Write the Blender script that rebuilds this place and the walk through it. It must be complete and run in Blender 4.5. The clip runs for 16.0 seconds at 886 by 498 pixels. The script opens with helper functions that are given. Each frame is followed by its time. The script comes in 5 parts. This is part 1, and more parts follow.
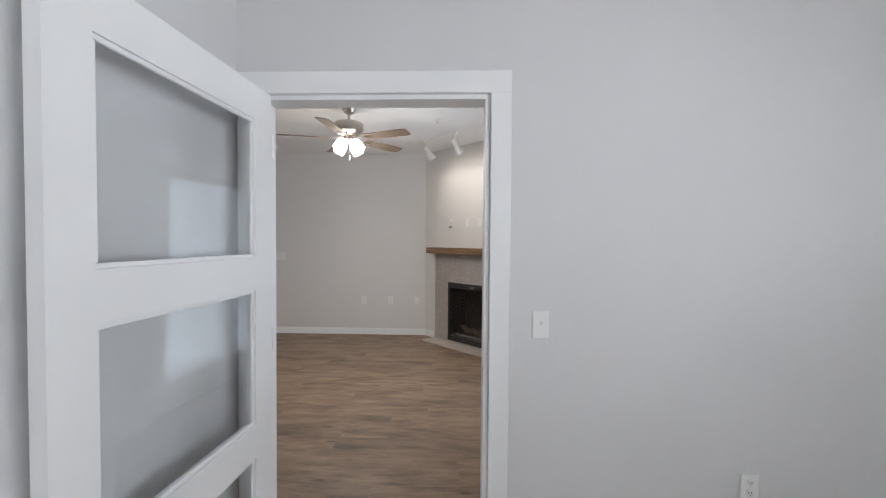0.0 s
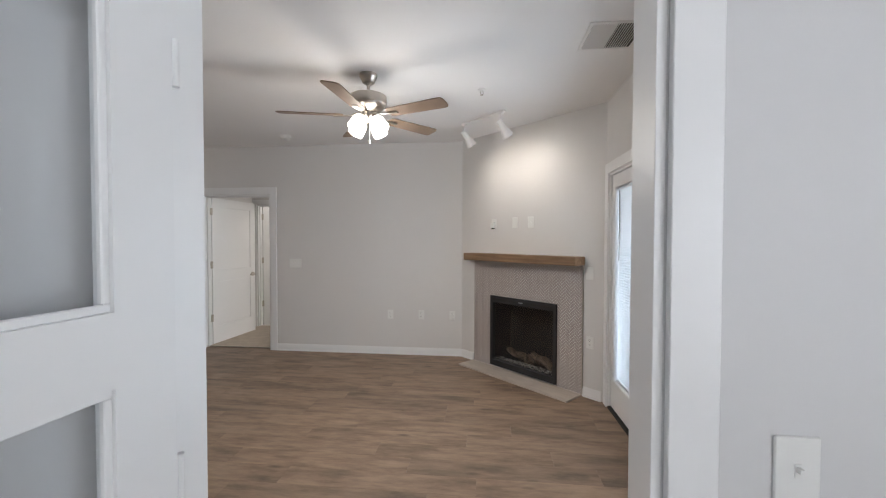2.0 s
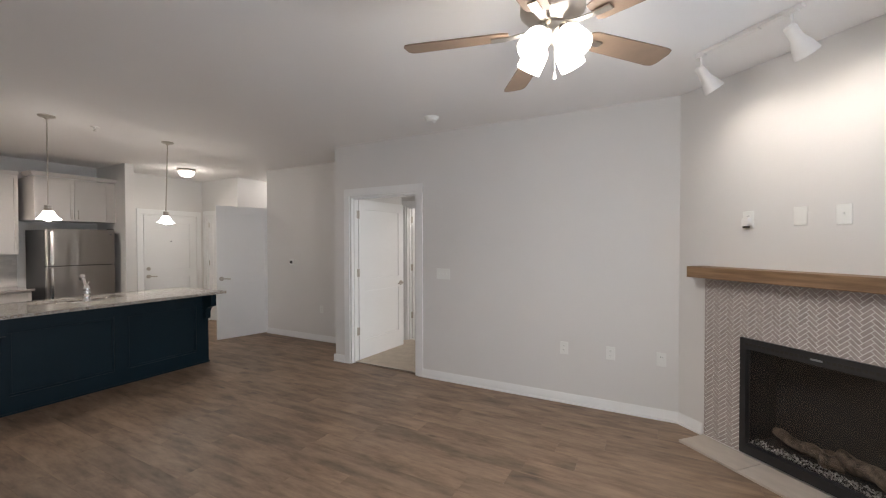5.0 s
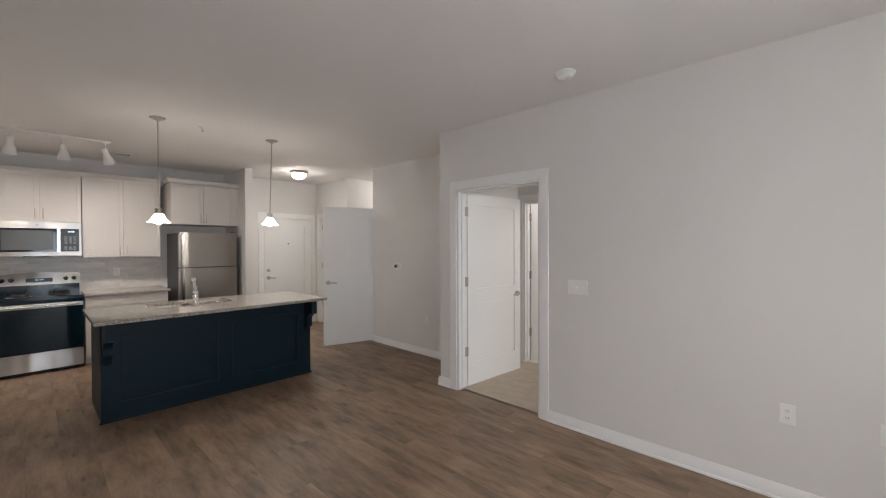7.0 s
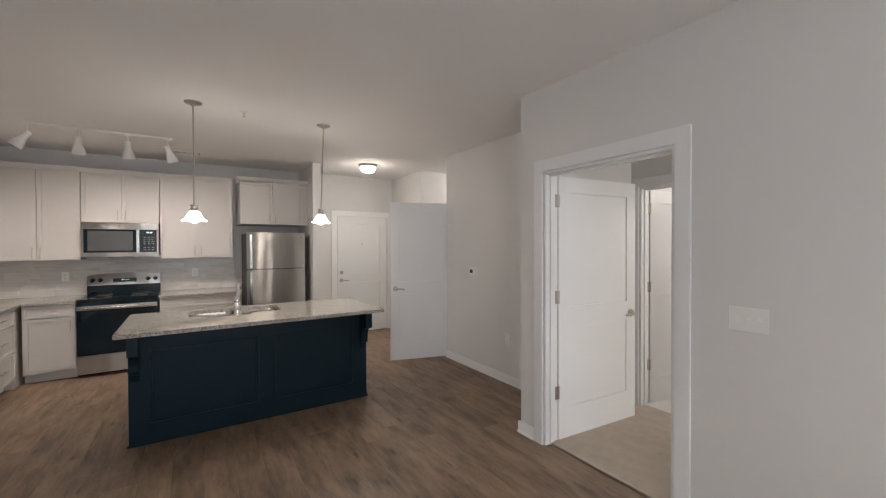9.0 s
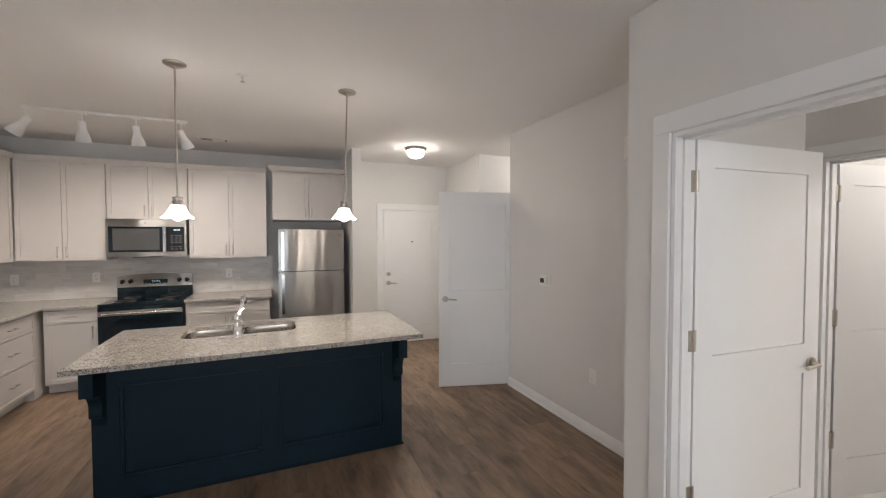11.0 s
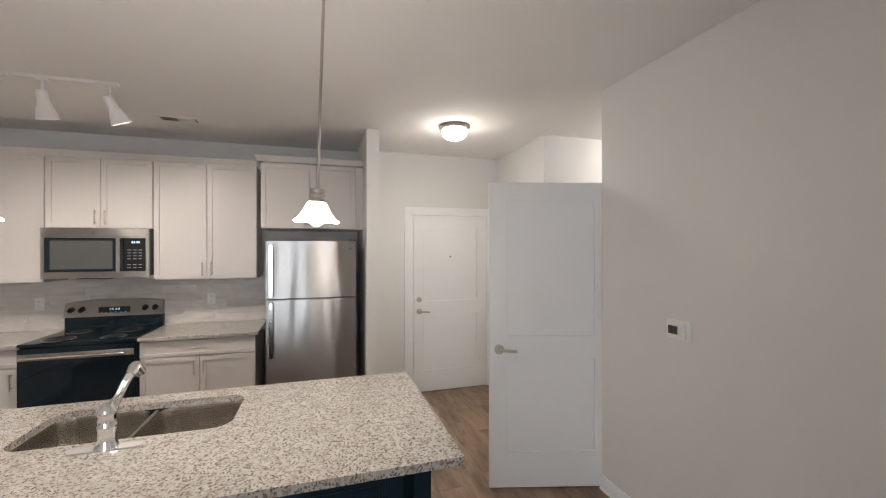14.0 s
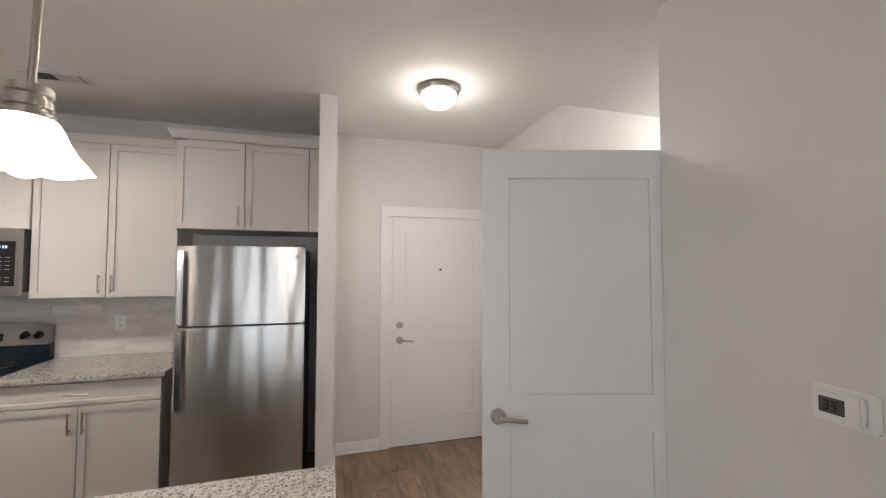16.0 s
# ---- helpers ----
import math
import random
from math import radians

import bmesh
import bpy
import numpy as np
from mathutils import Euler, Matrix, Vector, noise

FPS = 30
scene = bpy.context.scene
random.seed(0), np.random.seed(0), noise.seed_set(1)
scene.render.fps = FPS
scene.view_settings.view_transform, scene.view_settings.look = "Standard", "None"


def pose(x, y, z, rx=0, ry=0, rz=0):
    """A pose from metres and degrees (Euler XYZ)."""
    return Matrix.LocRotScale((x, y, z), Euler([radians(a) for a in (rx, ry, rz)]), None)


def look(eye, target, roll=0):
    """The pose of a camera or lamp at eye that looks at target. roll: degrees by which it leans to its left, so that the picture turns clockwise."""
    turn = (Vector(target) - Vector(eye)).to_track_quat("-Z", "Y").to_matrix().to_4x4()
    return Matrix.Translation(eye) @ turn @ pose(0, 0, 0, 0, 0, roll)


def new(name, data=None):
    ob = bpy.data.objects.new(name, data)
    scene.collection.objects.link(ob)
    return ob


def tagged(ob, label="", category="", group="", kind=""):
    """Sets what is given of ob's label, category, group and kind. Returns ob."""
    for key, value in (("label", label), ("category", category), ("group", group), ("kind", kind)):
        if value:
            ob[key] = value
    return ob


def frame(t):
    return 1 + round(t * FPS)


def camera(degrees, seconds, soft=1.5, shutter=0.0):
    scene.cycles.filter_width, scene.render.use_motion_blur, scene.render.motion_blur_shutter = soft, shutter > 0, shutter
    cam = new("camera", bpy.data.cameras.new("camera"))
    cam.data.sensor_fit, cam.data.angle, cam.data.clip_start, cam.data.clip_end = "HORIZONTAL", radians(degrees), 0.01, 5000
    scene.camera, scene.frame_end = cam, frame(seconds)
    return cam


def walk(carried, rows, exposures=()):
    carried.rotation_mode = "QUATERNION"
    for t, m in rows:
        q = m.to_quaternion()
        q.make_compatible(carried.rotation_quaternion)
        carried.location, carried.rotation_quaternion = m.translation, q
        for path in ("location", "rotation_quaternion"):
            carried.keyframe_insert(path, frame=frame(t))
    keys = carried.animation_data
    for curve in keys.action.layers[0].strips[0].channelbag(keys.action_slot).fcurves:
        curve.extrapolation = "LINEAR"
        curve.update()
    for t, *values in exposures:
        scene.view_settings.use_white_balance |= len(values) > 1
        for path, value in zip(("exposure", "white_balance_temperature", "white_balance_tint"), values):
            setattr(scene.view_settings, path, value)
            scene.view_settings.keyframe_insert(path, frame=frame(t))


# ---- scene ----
cam = camera(96.7, 16.0, 1.15)
PATH = [
    (0, (0.383, 0.221, 1.446), (0.315, 2.219, 1.399), 0.4),
    (0.5, (0.328, 0.43, 1.455), (0.262, 2.429, 1.418), 0.3),
    (1, (0.277, 0.663, 1.452), (0.193, 2.661, 1.416), 0.1),
    (1.5, (0.24, 0.893, 1.46), (0.118, 2.889, 1.425), 0.0),
    (2, (0.204, 1.139, 1.491), (-0.008, 3.127, 1.445), 0.1),
    (2.5, (0.215, 1.387, 1.496), (-0.199, 3.343, 1.453), -0.1),
    (3, (0.156, 1.608, 1.475), (-0.439, 3.517, 1.437), -0.1),
    (3.5, (0.058, 1.793, 1.497), (-0.63, 3.670, 1.456), -0.1),
    (4, (-0.047, 1.971, 1.498), (-0.803, 3.822, 1.461), -0.1),
    (6.5, (-0.738, 2.893, 1.553), (-2.01, 4.436, 1.527), -0.2),
    (7, (-0.885, 3.078, 1.533), (-2.268, 4.523, 1.51), -0.2),
    (7.5, (-1.019, 3.272, 1.562), (-2.487, 4.629, 1.534), -0.2),
    (8, (-1.156, 3.513, 1.56), (-2.705, 4.778, 1.531), -0.2),
    (8.5, (-1.318, 3.724, 1.559), (-2.94, 4.894, 1.53), -0.2),
    (9, (-1.506, 3.89, 1.551), (-3.191, 4.967, 1.526), -0.2),
    (9.5, (-1.69, 4.049, 1.577), (-3.423, 5.048, 1.549), -0.2),
    (12, (-2.849, 4.649, 1.628), (-4.731, 5.324, 1.576), 0.1),
    (12.5, (-3.06, 4.69, 1.617), (-4.959, 5.316, 1.578), 0.2),
    (13, (-3.288, 4.78, 1.643), (-5.202, 5.357, 1.595), 0.1),
    (13.5, (-3.52, 4.859, 1.653), (-5.435, 5.434, 1.63), 0.1),
    (14, (-3.765, 5.006, 1.655), (-5.678, 5.592, 1.652), -0.1),
    (14.5, (-3.993, 5.14, 1.646), (-5.905, 5.726, 1.68), -0.0),
    (15, (-4.22, 5.252, 1.613), (-6.132, 5.836, 1.669), 0.1),
    (15.5, (-4.45, 5.35, 1.611), (-6.363, 5.928, 1.681), 0.1),
    (16, (-4.665, 5.471, 1.605), (-6.587, 6.019, 1.684), 0.1),
]
EXPOSURES = [(0.0, 0.87, 6500, 10), (2.0, 0.92, 6500, 10), (4.0, 1.09, 6500, 10.5), (9.5, 1.2, 6550, 10.5), (12.5, 1.41, 6550, 10.5), (16.0, 1.28, 6500, 10.5)]
walk(cam, [(t, look(eye, target, roll)) for t, eye, target, roll in PATH], EXPOSURES)

# ---- light ----
CEIL = 2.74
world = bpy.data.worlds.new("world")
scene.world = world
world.use_nodes = True
sky = world.node_tree.nodes.new("ShaderNodeTexSky")
sky.sky_type, sky.sun_disc = "NISHITA", False
sky.sun_elevation, sky.sun_rotation = radians(38), radians(200)
world.node_tree.links.new(sky.outputs[0], world.node_tree.nodes["Background"].inputs[0])
world.node_tree.nodes["Background"].inputs[1].default_value = 0.06


def lamp(name, kind, m, power, colour, **settings):
    data = bpy.data.lights.new(name, kind)
    data.energy, data.color = power, colour
    for key, value in settings.items():
        if key == "radius":
            data.shadow_soft_size = value
        elif key == "size":
            data.shape, data.size, data.size_y = "RECTANGLE", value[0], value[1]
        elif key == "spread":
            data.spread = radians(value)
        elif key == "cone":
            data.spot_size, data.spot_blend = radians(value), 1.0
    ob = new(name, data)
    ob.matrix_world = m
    return ob


WARM_KITCHEN = (1.0, 0.915, 0.845)
WARM, DAY = (1.0, 0.95, 0.89), (0.76, 0.87, 1.0)
FAN = (-0.678, 4.069)
PENDANTS = ((-5.405, 3.915), (-5.475, 5.015))
FLUSH = (-7.08, 6.13)
sun = lamp("sun", "SUN", pose(0, 0, 20, 52, 0, 20), 2.2, (1.0, 0.945, 0.87))
sun.data.angle = radians(0.5)
# daylight in the openings: study window, patio doors, bedroom window
lamp("study_daylight", "AREA", look((3.07, -1.05, 1.5), (0, -1.05, 1.4)), 64, (0.88, 0.93, 1.0), size=(1.7, 1.4))
lamp("patio_daylight", "AREA", look((1.272, 3.875, 1.1), (0, 3.875, 1.06)), 8, DAY, size=(1.5, 1.66), spread=120)
lamp("balcony_daylight", "AREA", look((1.47, 3.875, 1.1), (0, 3.875, 1.06)), 25, DAY, size=(1.5, 1.66))
lamp("bedroom_daylight", "AREA", look((1.36, 6.9, 1.5), (-1, 6.9, 1.4)), 17, (1.0, 0.97, 0.93), size=(0.85, 1.35))
lamp("fan_bulb", "SPOT", pose(FAN[0], FAN[1], 2.20), 26, (1.0, 0.965, 0.92), radius=0.16, cone=178)
lamp("fan_glow", "POINT", pose(FAN[0], FAN[1], 2.13), 7.5, (1.0, 0.965, 0.92), radius=0.16)
for px, py in PENDANTS:
    lamp("pendant_bulb", "POINT", pose(px, py, 1.78), 5, WARM_KITCHEN, radius=0.1)
lamp("flush_bulb", "SPOT", pose(FLUSH[0], FLUSH[1], 2.60), 17, (1.0, 0.925, 0.825), radius=0.1, cone=178)
lamp("flush_glow", "POINT", pose(FLUSH[0], FLUSH[1], 2.54), 1.8, (1.0, 0.925, 0.825), radius=0.1)
lamp("hall_bulb", "POINT", pose(-6.5, 8.0, 2.6), 5, WARM, radius=0.1)
lamp("bath_bulb", "POINT", pose(-2.4, 8.3, 2.4), 12, WARM, radius=0.1)


# ---- materials ----
def nodes_of(name):
    m = bpy.data.materials.new(name)
    m.use_nodes = True
    nt = m.node_tree
    return m, nt, nt.nodes["Principled BSDF"]


def mapped(nt, scale=(1, 1, 1), random_shift=0.0):
    co = nt.nodes.new("ShaderNodeTexCoord")
    mp = nt.nodes.new("ShaderNodeMapping")
    mp.inputs["Scale"].default_value = scale
    nt.links.new(co.outputs["Object"], mp.inputs["Vector"])
    if random_shift:
        info = nt.nodes.new("ShaderNodeObjectInfo")
        mul = nt.nodes.new("ShaderNodeMath")
        mul.operation, mul.inputs[1].default_value = "MULTIPLY", random_shift
        nt.links.new(info.outputs["Random"], mul.inputs[0])
        nt.links.new(mul.outputs[0], mp.inputs["Location"])
    return mp.outputs["Vector"]


def noisy(nt, vec, scale, detail=4.0, rough=0.55):
    n = nt.nodes.new("ShaderNodeTexNoise")
    n.inputs["Scale"].default_value, n.inputs["Detail"].default_value, n.inputs["Roughness"].default_value = scale, detail, rough
    nt.links.new(vec, n.inputs["Vector"])
    return n.outputs["Fac"]


def ramp(nt, fac, stops):
    r = nt.nodes.new("ShaderNodeValToRGB")
    el = r.color_ramp.elements
    while len(el) < len(stops):
        el.new(0.5)
    for e, (p, c) in zip(el, stops):
        e.position, e.color = p, (*c, 1)
    nt.links.new(fac, r.inputs["Fac"])
    return r.outputs["Color"]


def blend(nt, fac, a, b, mode="MIX"):
    m = nt.nodes.new("ShaderNodeMix")
    m.data_type, m.blend_type = "RGBA", mode
    for sock, v in ((m.inputs[0], fac), (m.inputs[6], a), (m.inputs[7], b)):
        if isinstance(v, (int, float)):
            sock.default_value = v
        elif isinstance(v, tuple):
            sock.default_value = (*v, 1)
        else:
            nt.links.new(v, sock)
    return m.outputs[2]


def bumped(nt, bsdf, height, strength, distance):
    b = nt.nodes.new("ShaderNodeBump")
    b.inputs["Strength"].default_value, b.inputs["Distance"].default_value = strength, distance
    nt.links.new(height, b.inputs["Height"])
    nt.links.new(b.outputs[0], bsdf.inputs["Normal"])


def surface(name, colour, rough=0.5, metal=0.0, vary=0.06, big=1.2, fine=60.0, bump=0.15, depth=0.001, stretch=(1, 1, 1), emit=0.0, spec=0.5):
    """Plain coated surface: soft cloudy tone, fine grain and relief."""
    m, nt, bsdf = nodes_of(name)
    vec = mapped(nt, stretch)
    dark = tuple(c * (1 - vary) for c in colour)
    lite = tuple(min(1, c * (1 + vary)) for c in colour)
    tone = ramp(nt, noisy(nt, vec, big), ((0.3, dark), (0.7, lite)))
    grain = noisy(nt, vec, fine, 2)
    tone = blend(nt, 0.12, tone, ramp(nt, grain, ((0.3, dark), (0.7, lite))))
    nt.links.new(tone, bsdf.inputs["Base Color"])
    bsdf.inputs["Roughness"].default_value, bsdf.inputs["Metallic"].default_value = rough, metal
    bsdf.inputs["Specular IOR Level"].default_value = spec
    if bump:
        bumped(nt, bsdf, grain, bump, depth)
    if emit:
        bsdf.inputs["Emission Color"].default_value = (*colour, 1)
        bsdf.inputs["Emission Strength"].default_value = emit
    return m


M_WALL = surface("wall_paint", (0.73, 0.714, 0.70), 0.62, vary=0.02, big=0.8, fine=180, bump=0.25, depth=0.0006)
M_STUDY = surface("study_wall_paint", (0.675, 0.67, 0.672), 0.6, vary=0.02, big=0.8, fine=180, bump=0.25, depth=0.0006)
M_CEIL = surface("ceiling_paint", (0.86, 0.84, 0.825), 0.8, vary=0.02, big=0.7, fine=120, bump=0.3, depth=0.0008)
M_TRIM = surface("white_trim_paint", (0.84, 0.84, 0.84), 0.35, vary=0.015, fine=40, bump=0.05, depth=0.0004)
M_DOOR = surface("white_door_paint", (0.83, 0.83, 0.83), 0.38, vary=0.015, fine=30, bump=0.06, depth=0.0005)
M_PLATE = surface("white_plastic", (0.82, 0.82, 0.80), 0.3, vary=0.01, bump=0)
M_BLACK = surface("black_plastic", (0.012, 0.012, 0.013), 0.25, vary=0.1, bump=0)
M_IRON = surface("black_powder_coat", (0.02, 0.02, 0.022), 0.42, vary=0.15, fine=200, bump=0.2, depth=0.0004)
M_GAP = surface("dark_gap", (0.03, 0.028, 0.025), 0.8, bump=0)
M_OFFWHITE = surface("off_white_plastic", (0.75, 0.725, 0.695), 0.4, vary=0.01, bump=0)
M_SPLASH_GROUT = surface("grey_grout", (0.63, 0.60, 0.57), 0.85, vary=0.05, fine=200)
M_SEAM = surface("plank_seam", (0.075, 0.05, 0.034), 0.8, bump=0)
M_CAB = surface("cabinet_paint_greige", (0.60, 0.565, 0.535), 0.4, vary=0.02, fine=50, bump=0.05, depth=0.0004)
M_NAVY = surface("island_paint_dark_teal", (0.0065, 0.021, 0.032), 0.44, vary=0.12, fine=50, bump=0.08, depth=0.0005, spec=0.2)
M_NICKEL = surface("brushed_nickel", (0.52, 0.48, 0.43), 0.30, 1.0, vary=0.05, fine=300, bump=0.06, depth=0.0003)
M_CHROME = surface("chrome", (0.82, 0.82, 0.83), 0.07, 1.0, vary=0.01, bump=0)
M_SINK = surface("sink_steel", (0.54, 0.51, 0.475), 0.2, 1.0, vary=0.06, stretch=(1, 30, 1), fine=60, bump=0.08, depth=0.0004)
M_BLADE = surface("fan_blade_taupe", (0.21, 0.142, 0.098), 0.5, vary=0.12, stretch=(1, 1, 1), big=9, fine=80)
M_SHADE = surface("lit_frosted_glass", (1.0, 0.95, 0.88), 0.3, vary=0.01, bump=0, emit=4.0)
M_BULB = surface("lit_bulb", (1.0, 0.90, 0.76), 0.3, vary=0.01, bump=0, emit=11.0)
M_SOOT = surface("matt_black_lining", (0.006, 0.006, 0.0065), 0.75, vary=0.2, bump=0)
M_DOME = surface("lit_dome_glass", (1.0, 0.94, 0.85), 0.3, vary=0.01, bump=0, emit=6.5)
M_LOG = surface("ceramic_log", (0.115, 0.083, 0.06), 0.85, vary=0.85, big=24, fine=70, bump=0.9, depth=0.006)
M_WHITE_METAL = surface("white_enamel", (0.82, 0.80, 0.78), 0.35, vary=0.01, bump=0)
M_CARPET = surface("beige_carpet", (0.52, 0.45, 0.375), 0.95, vary=0.09, big=10, fine=260, bump=0.9, depth=0.006, spec=0.1)
M_BATH = surface("pale_floor_tile", (0.72, 0.70, 0.67), 0.4, vary=0.06, big=3)
M_HEARTH = surface("hearth_porcelain", (0.50, 0.435, 0.375), 0.42, vary=0.10, big=5, fine=70, bump=0.1, stretch=(1, 2.5, 1))
M_GROUT = surface("pale_grout", (0.90, 0.885, 0.865), 0.85, vary=0.05, fine=200)


def blind_slat():
    """White slat that lets some daylight through."""
    m, nt, bsdf = nodes_of("white_blind_slat")
    bsdf.inputs["Base Color"].default_value = (0.84, 0.85, 0.86, 1)
    bsdf.inputs["Roughness"].default_value = 0.45
    thin = nt.nodes.new("ShaderNodeBsdfTranslucent")
    thin.inputs[0].default_value = (0.80, 0.84, 0.90, 1)
    mix = nt.nodes.new("ShaderNodeMixShader")
    mix.inputs[0].default_value = 0.08
    nt.links.new(bsdf.outputs[0], mix.inputs[1])
    nt.links.new(thin.outputs[0], mix.inputs[2])
    for node in nt.nodes:
        if node.type == "OUTPUT_MATERIAL":
            nt.links.new(mix.outputs[0], node.inputs[0])
    return m


M_SLAT = blind_slat()
M_DECK = surface("balcony_concrete", (0.50, 0.50, 0.49), 0.85, vary=0.1, big=2, fine=90)
M_SIDING = surface("pale_siding", (0.72, 0.73, 0.74), 0.7, vary=0.04)
M_EMBER = surface("log_char", (0.022, 0.019, 0.017), 0.8, vary=0.9, big=22, fine=60, bump=0.8, depth=0.006)
M_LCD = surface("grey_display", (0.085, 0.087, 0.086), 0.25, vary=0.05, bump=0)
M_DIGIT = surface("lit_digits", (0.55, 0.85, 1.0), 0.3, vary=0.0, bump=0, emit=0.22)
M_PRINT = surface("pale_print", (0.26, 0.265, 0.27), 0.4, vary=0.0, bump=0)
M_RUBBER = surface("dark_grey_side_panel", (0.07, 0.07, 0.072), 0.45, vary=0.08, fine=220, bump=0.2)


def plank_wood():
    m, nt, bsdf = nodes_of("oak_vinyl_plank")
    n0 = noisy(nt, mapped(nt, (1.1, 3.4, 1.0), 37.0), 1.9, 4, 0.55)
    n1 = noisy(nt, mapped(nt, (1.5, 6.5, 1.0), 53.0), 2.6, 6, 0.66)
    n2 = noisy(nt, mapped(nt, (2.5, 75.0, 1.0), 61.0), 3.0, 3, 0.6)
    col = ramp(nt, n1, ((0.340, (0.091, 0.056, 0.035)), (0.450, (0.198, 0.129, 0.082)), (0.550, (0.287, 0.192, 0.125)), (0.670, (0.374, 0.259, 0.174))))
    col = blend(nt, 0.5, col, ramp(nt, n0, ((0.380, (0.113, 0.071, 0.046)), (0.500, (0.239, 0.158, 0.103)), (0.620, (0.339, 0.235, 0.157)))))
    col = blend(nt, 0.12, col, ramp(nt, n2, ((0.300, (0.131, 0.090, 0.061)), (0.700, (0.313, 0.231, 0.165)))))
    vor = nt.nodes.new("ShaderNodeTexVoronoi")
    vor.inputs["Scale"].default_value = 1.9
    nt.links.new(mapped(nt, (1.0, 3.4, 1.0), 29.0), vor.inputs["Vector"])
    knot = ramp(nt, vor.outputs["Distance"], ((0.0, (1, 1, 1)), (0.045, (0.8, 0.8, 0.8)), (0.13, (0, 0, 0))))
    col = blend(nt, knot, col, (0.085, 0.055, 0.038))
    info = nt.nodes.new("ShaderNodeObjectInfo")
    shade = ramp(nt, info.outputs["Random"], ((0.0, (0.82, 0.83, 0.85)), (0.4, (0.96, 0.965, 0.985)), (1.0, (1.09, 1.09, 1.10))))
    col = blend(nt, 1.0, col, shade, "MULTIPLY")
    nt.links.new(col, bsdf.inputs["Base Color"])
    rr = nt.nodes.new("ShaderNodeMapRange")
    rr.inputs["To Min"].default_value, rr.inputs["To Max"].default_value = 0.40, 0.56
    nt.links.new(n2, rr.inputs["Value"])
    nt.links.new(rr.outputs[0], bsdf.inputs["Roughness"])
    bumped(nt, bsdf, n2, 0.12, 0.0006)
    return m


def beam_wood():
    m, nt, bsdf = nodes_of("mantel_oak")
    vec = mapped(nt, (1.0, 14.0, 14.0))
    n1 = noisy(nt, vec, 3.0, 6, 0.6)
    nt.links.new(ramp(nt, n1, ((0.3, (0.155, 0.088, 0.045)), (0.55, (0.25, 0.15, 0.08)), (0.75, (0.32, 0.20, 0.115)))), bsdf.inputs["Base Color"])
    bsdf.inputs["Roughness"].default_value = 0.5
    bumped(nt, bsdf, n1, 0.25, 0.001)
    return m


def granite():
    m, nt, bsdf = nodes_of("speckled_granite")
    vec = mapped(nt)
    n0, n1, n2 = noisy(nt, vec, 28, 3), noisy(nt, vec, 78, 2, 0.5), noisy(nt, vec, 125, 2, 0.5)
    col = ramp(nt, n0, ((0.35, (0.45, 0.42, 0.385)), (0.65, (0.55, 0.525, 0.495))))
    col = blend(nt, ramp(nt, n1, ((0.555, (0, 0, 0)), (0.60, (1, 1, 1)))), col, (0.36, 0.30, 0.24))
    vor = nt.nodes.new("ShaderNodeTexVoronoi")
    vor.inputs["Scale"].default_value = 165
    nt.links.new(vec, vor.inputs["Vector"])
    sep = nt.nodes.new("ShaderNodeSeparateColor")
    nt.links.new(vor.outputs["Color"], sep.inputs[0])
    col = blend(nt, ramp(nt, sep.outputs[0], ((0.87, (0, 0, 0)), (0.89, (1, 1, 1)))), col, (0.19, 0.165, 0.145))
    col = blend(nt, ramp(nt, n2, ((0.63, (0, 0, 0)), (0.65, (1, 1, 1)))), col, (0.12, 0.105, 0.10))
    nt.links.new(col, bsdf.inputs["Base Color"])
    bsdf.inputs["Roughness"].default_value = 0.035
    return m


def steel():
    m, nt, bsdf = nodes_of("stainless_steel")
    vec = mapped(nt, (0.8, 1.0, 900.0))
    wave = noisy(nt, mapped(nt, (3.2, 1.0, 0.55)), 1.7, 1)
    n1 = noisy(nt, vec, 3.0, 2)
    nt.links.new(ramp(nt, n1, ((0.3, (0.40, 0.382, 0.358)), (0.7, (0.44, 0.42, 0.393)))), bsdf.inputs["Base Color"])
    bsdf.inputs["Metallic"].default_value = 1.0
    bsdf.inputs["Roughness"].default_value = 0.28
    bsdf.inputs["Anisotropic"].default_value = 0.97
    bsdf.inputs["Anisotropic Rotation"].default_value = 0.25
    tan = nt.nodes.new("ShaderNodeTangent")
    tan.direction_type, tan.axis = "RADIAL", "Z"
    nt.links.new(tan.outputs[0], bsdf.inputs["Tangent"])
    bumped(nt, bsdf, wave, 0.9, 0.010)
    return m


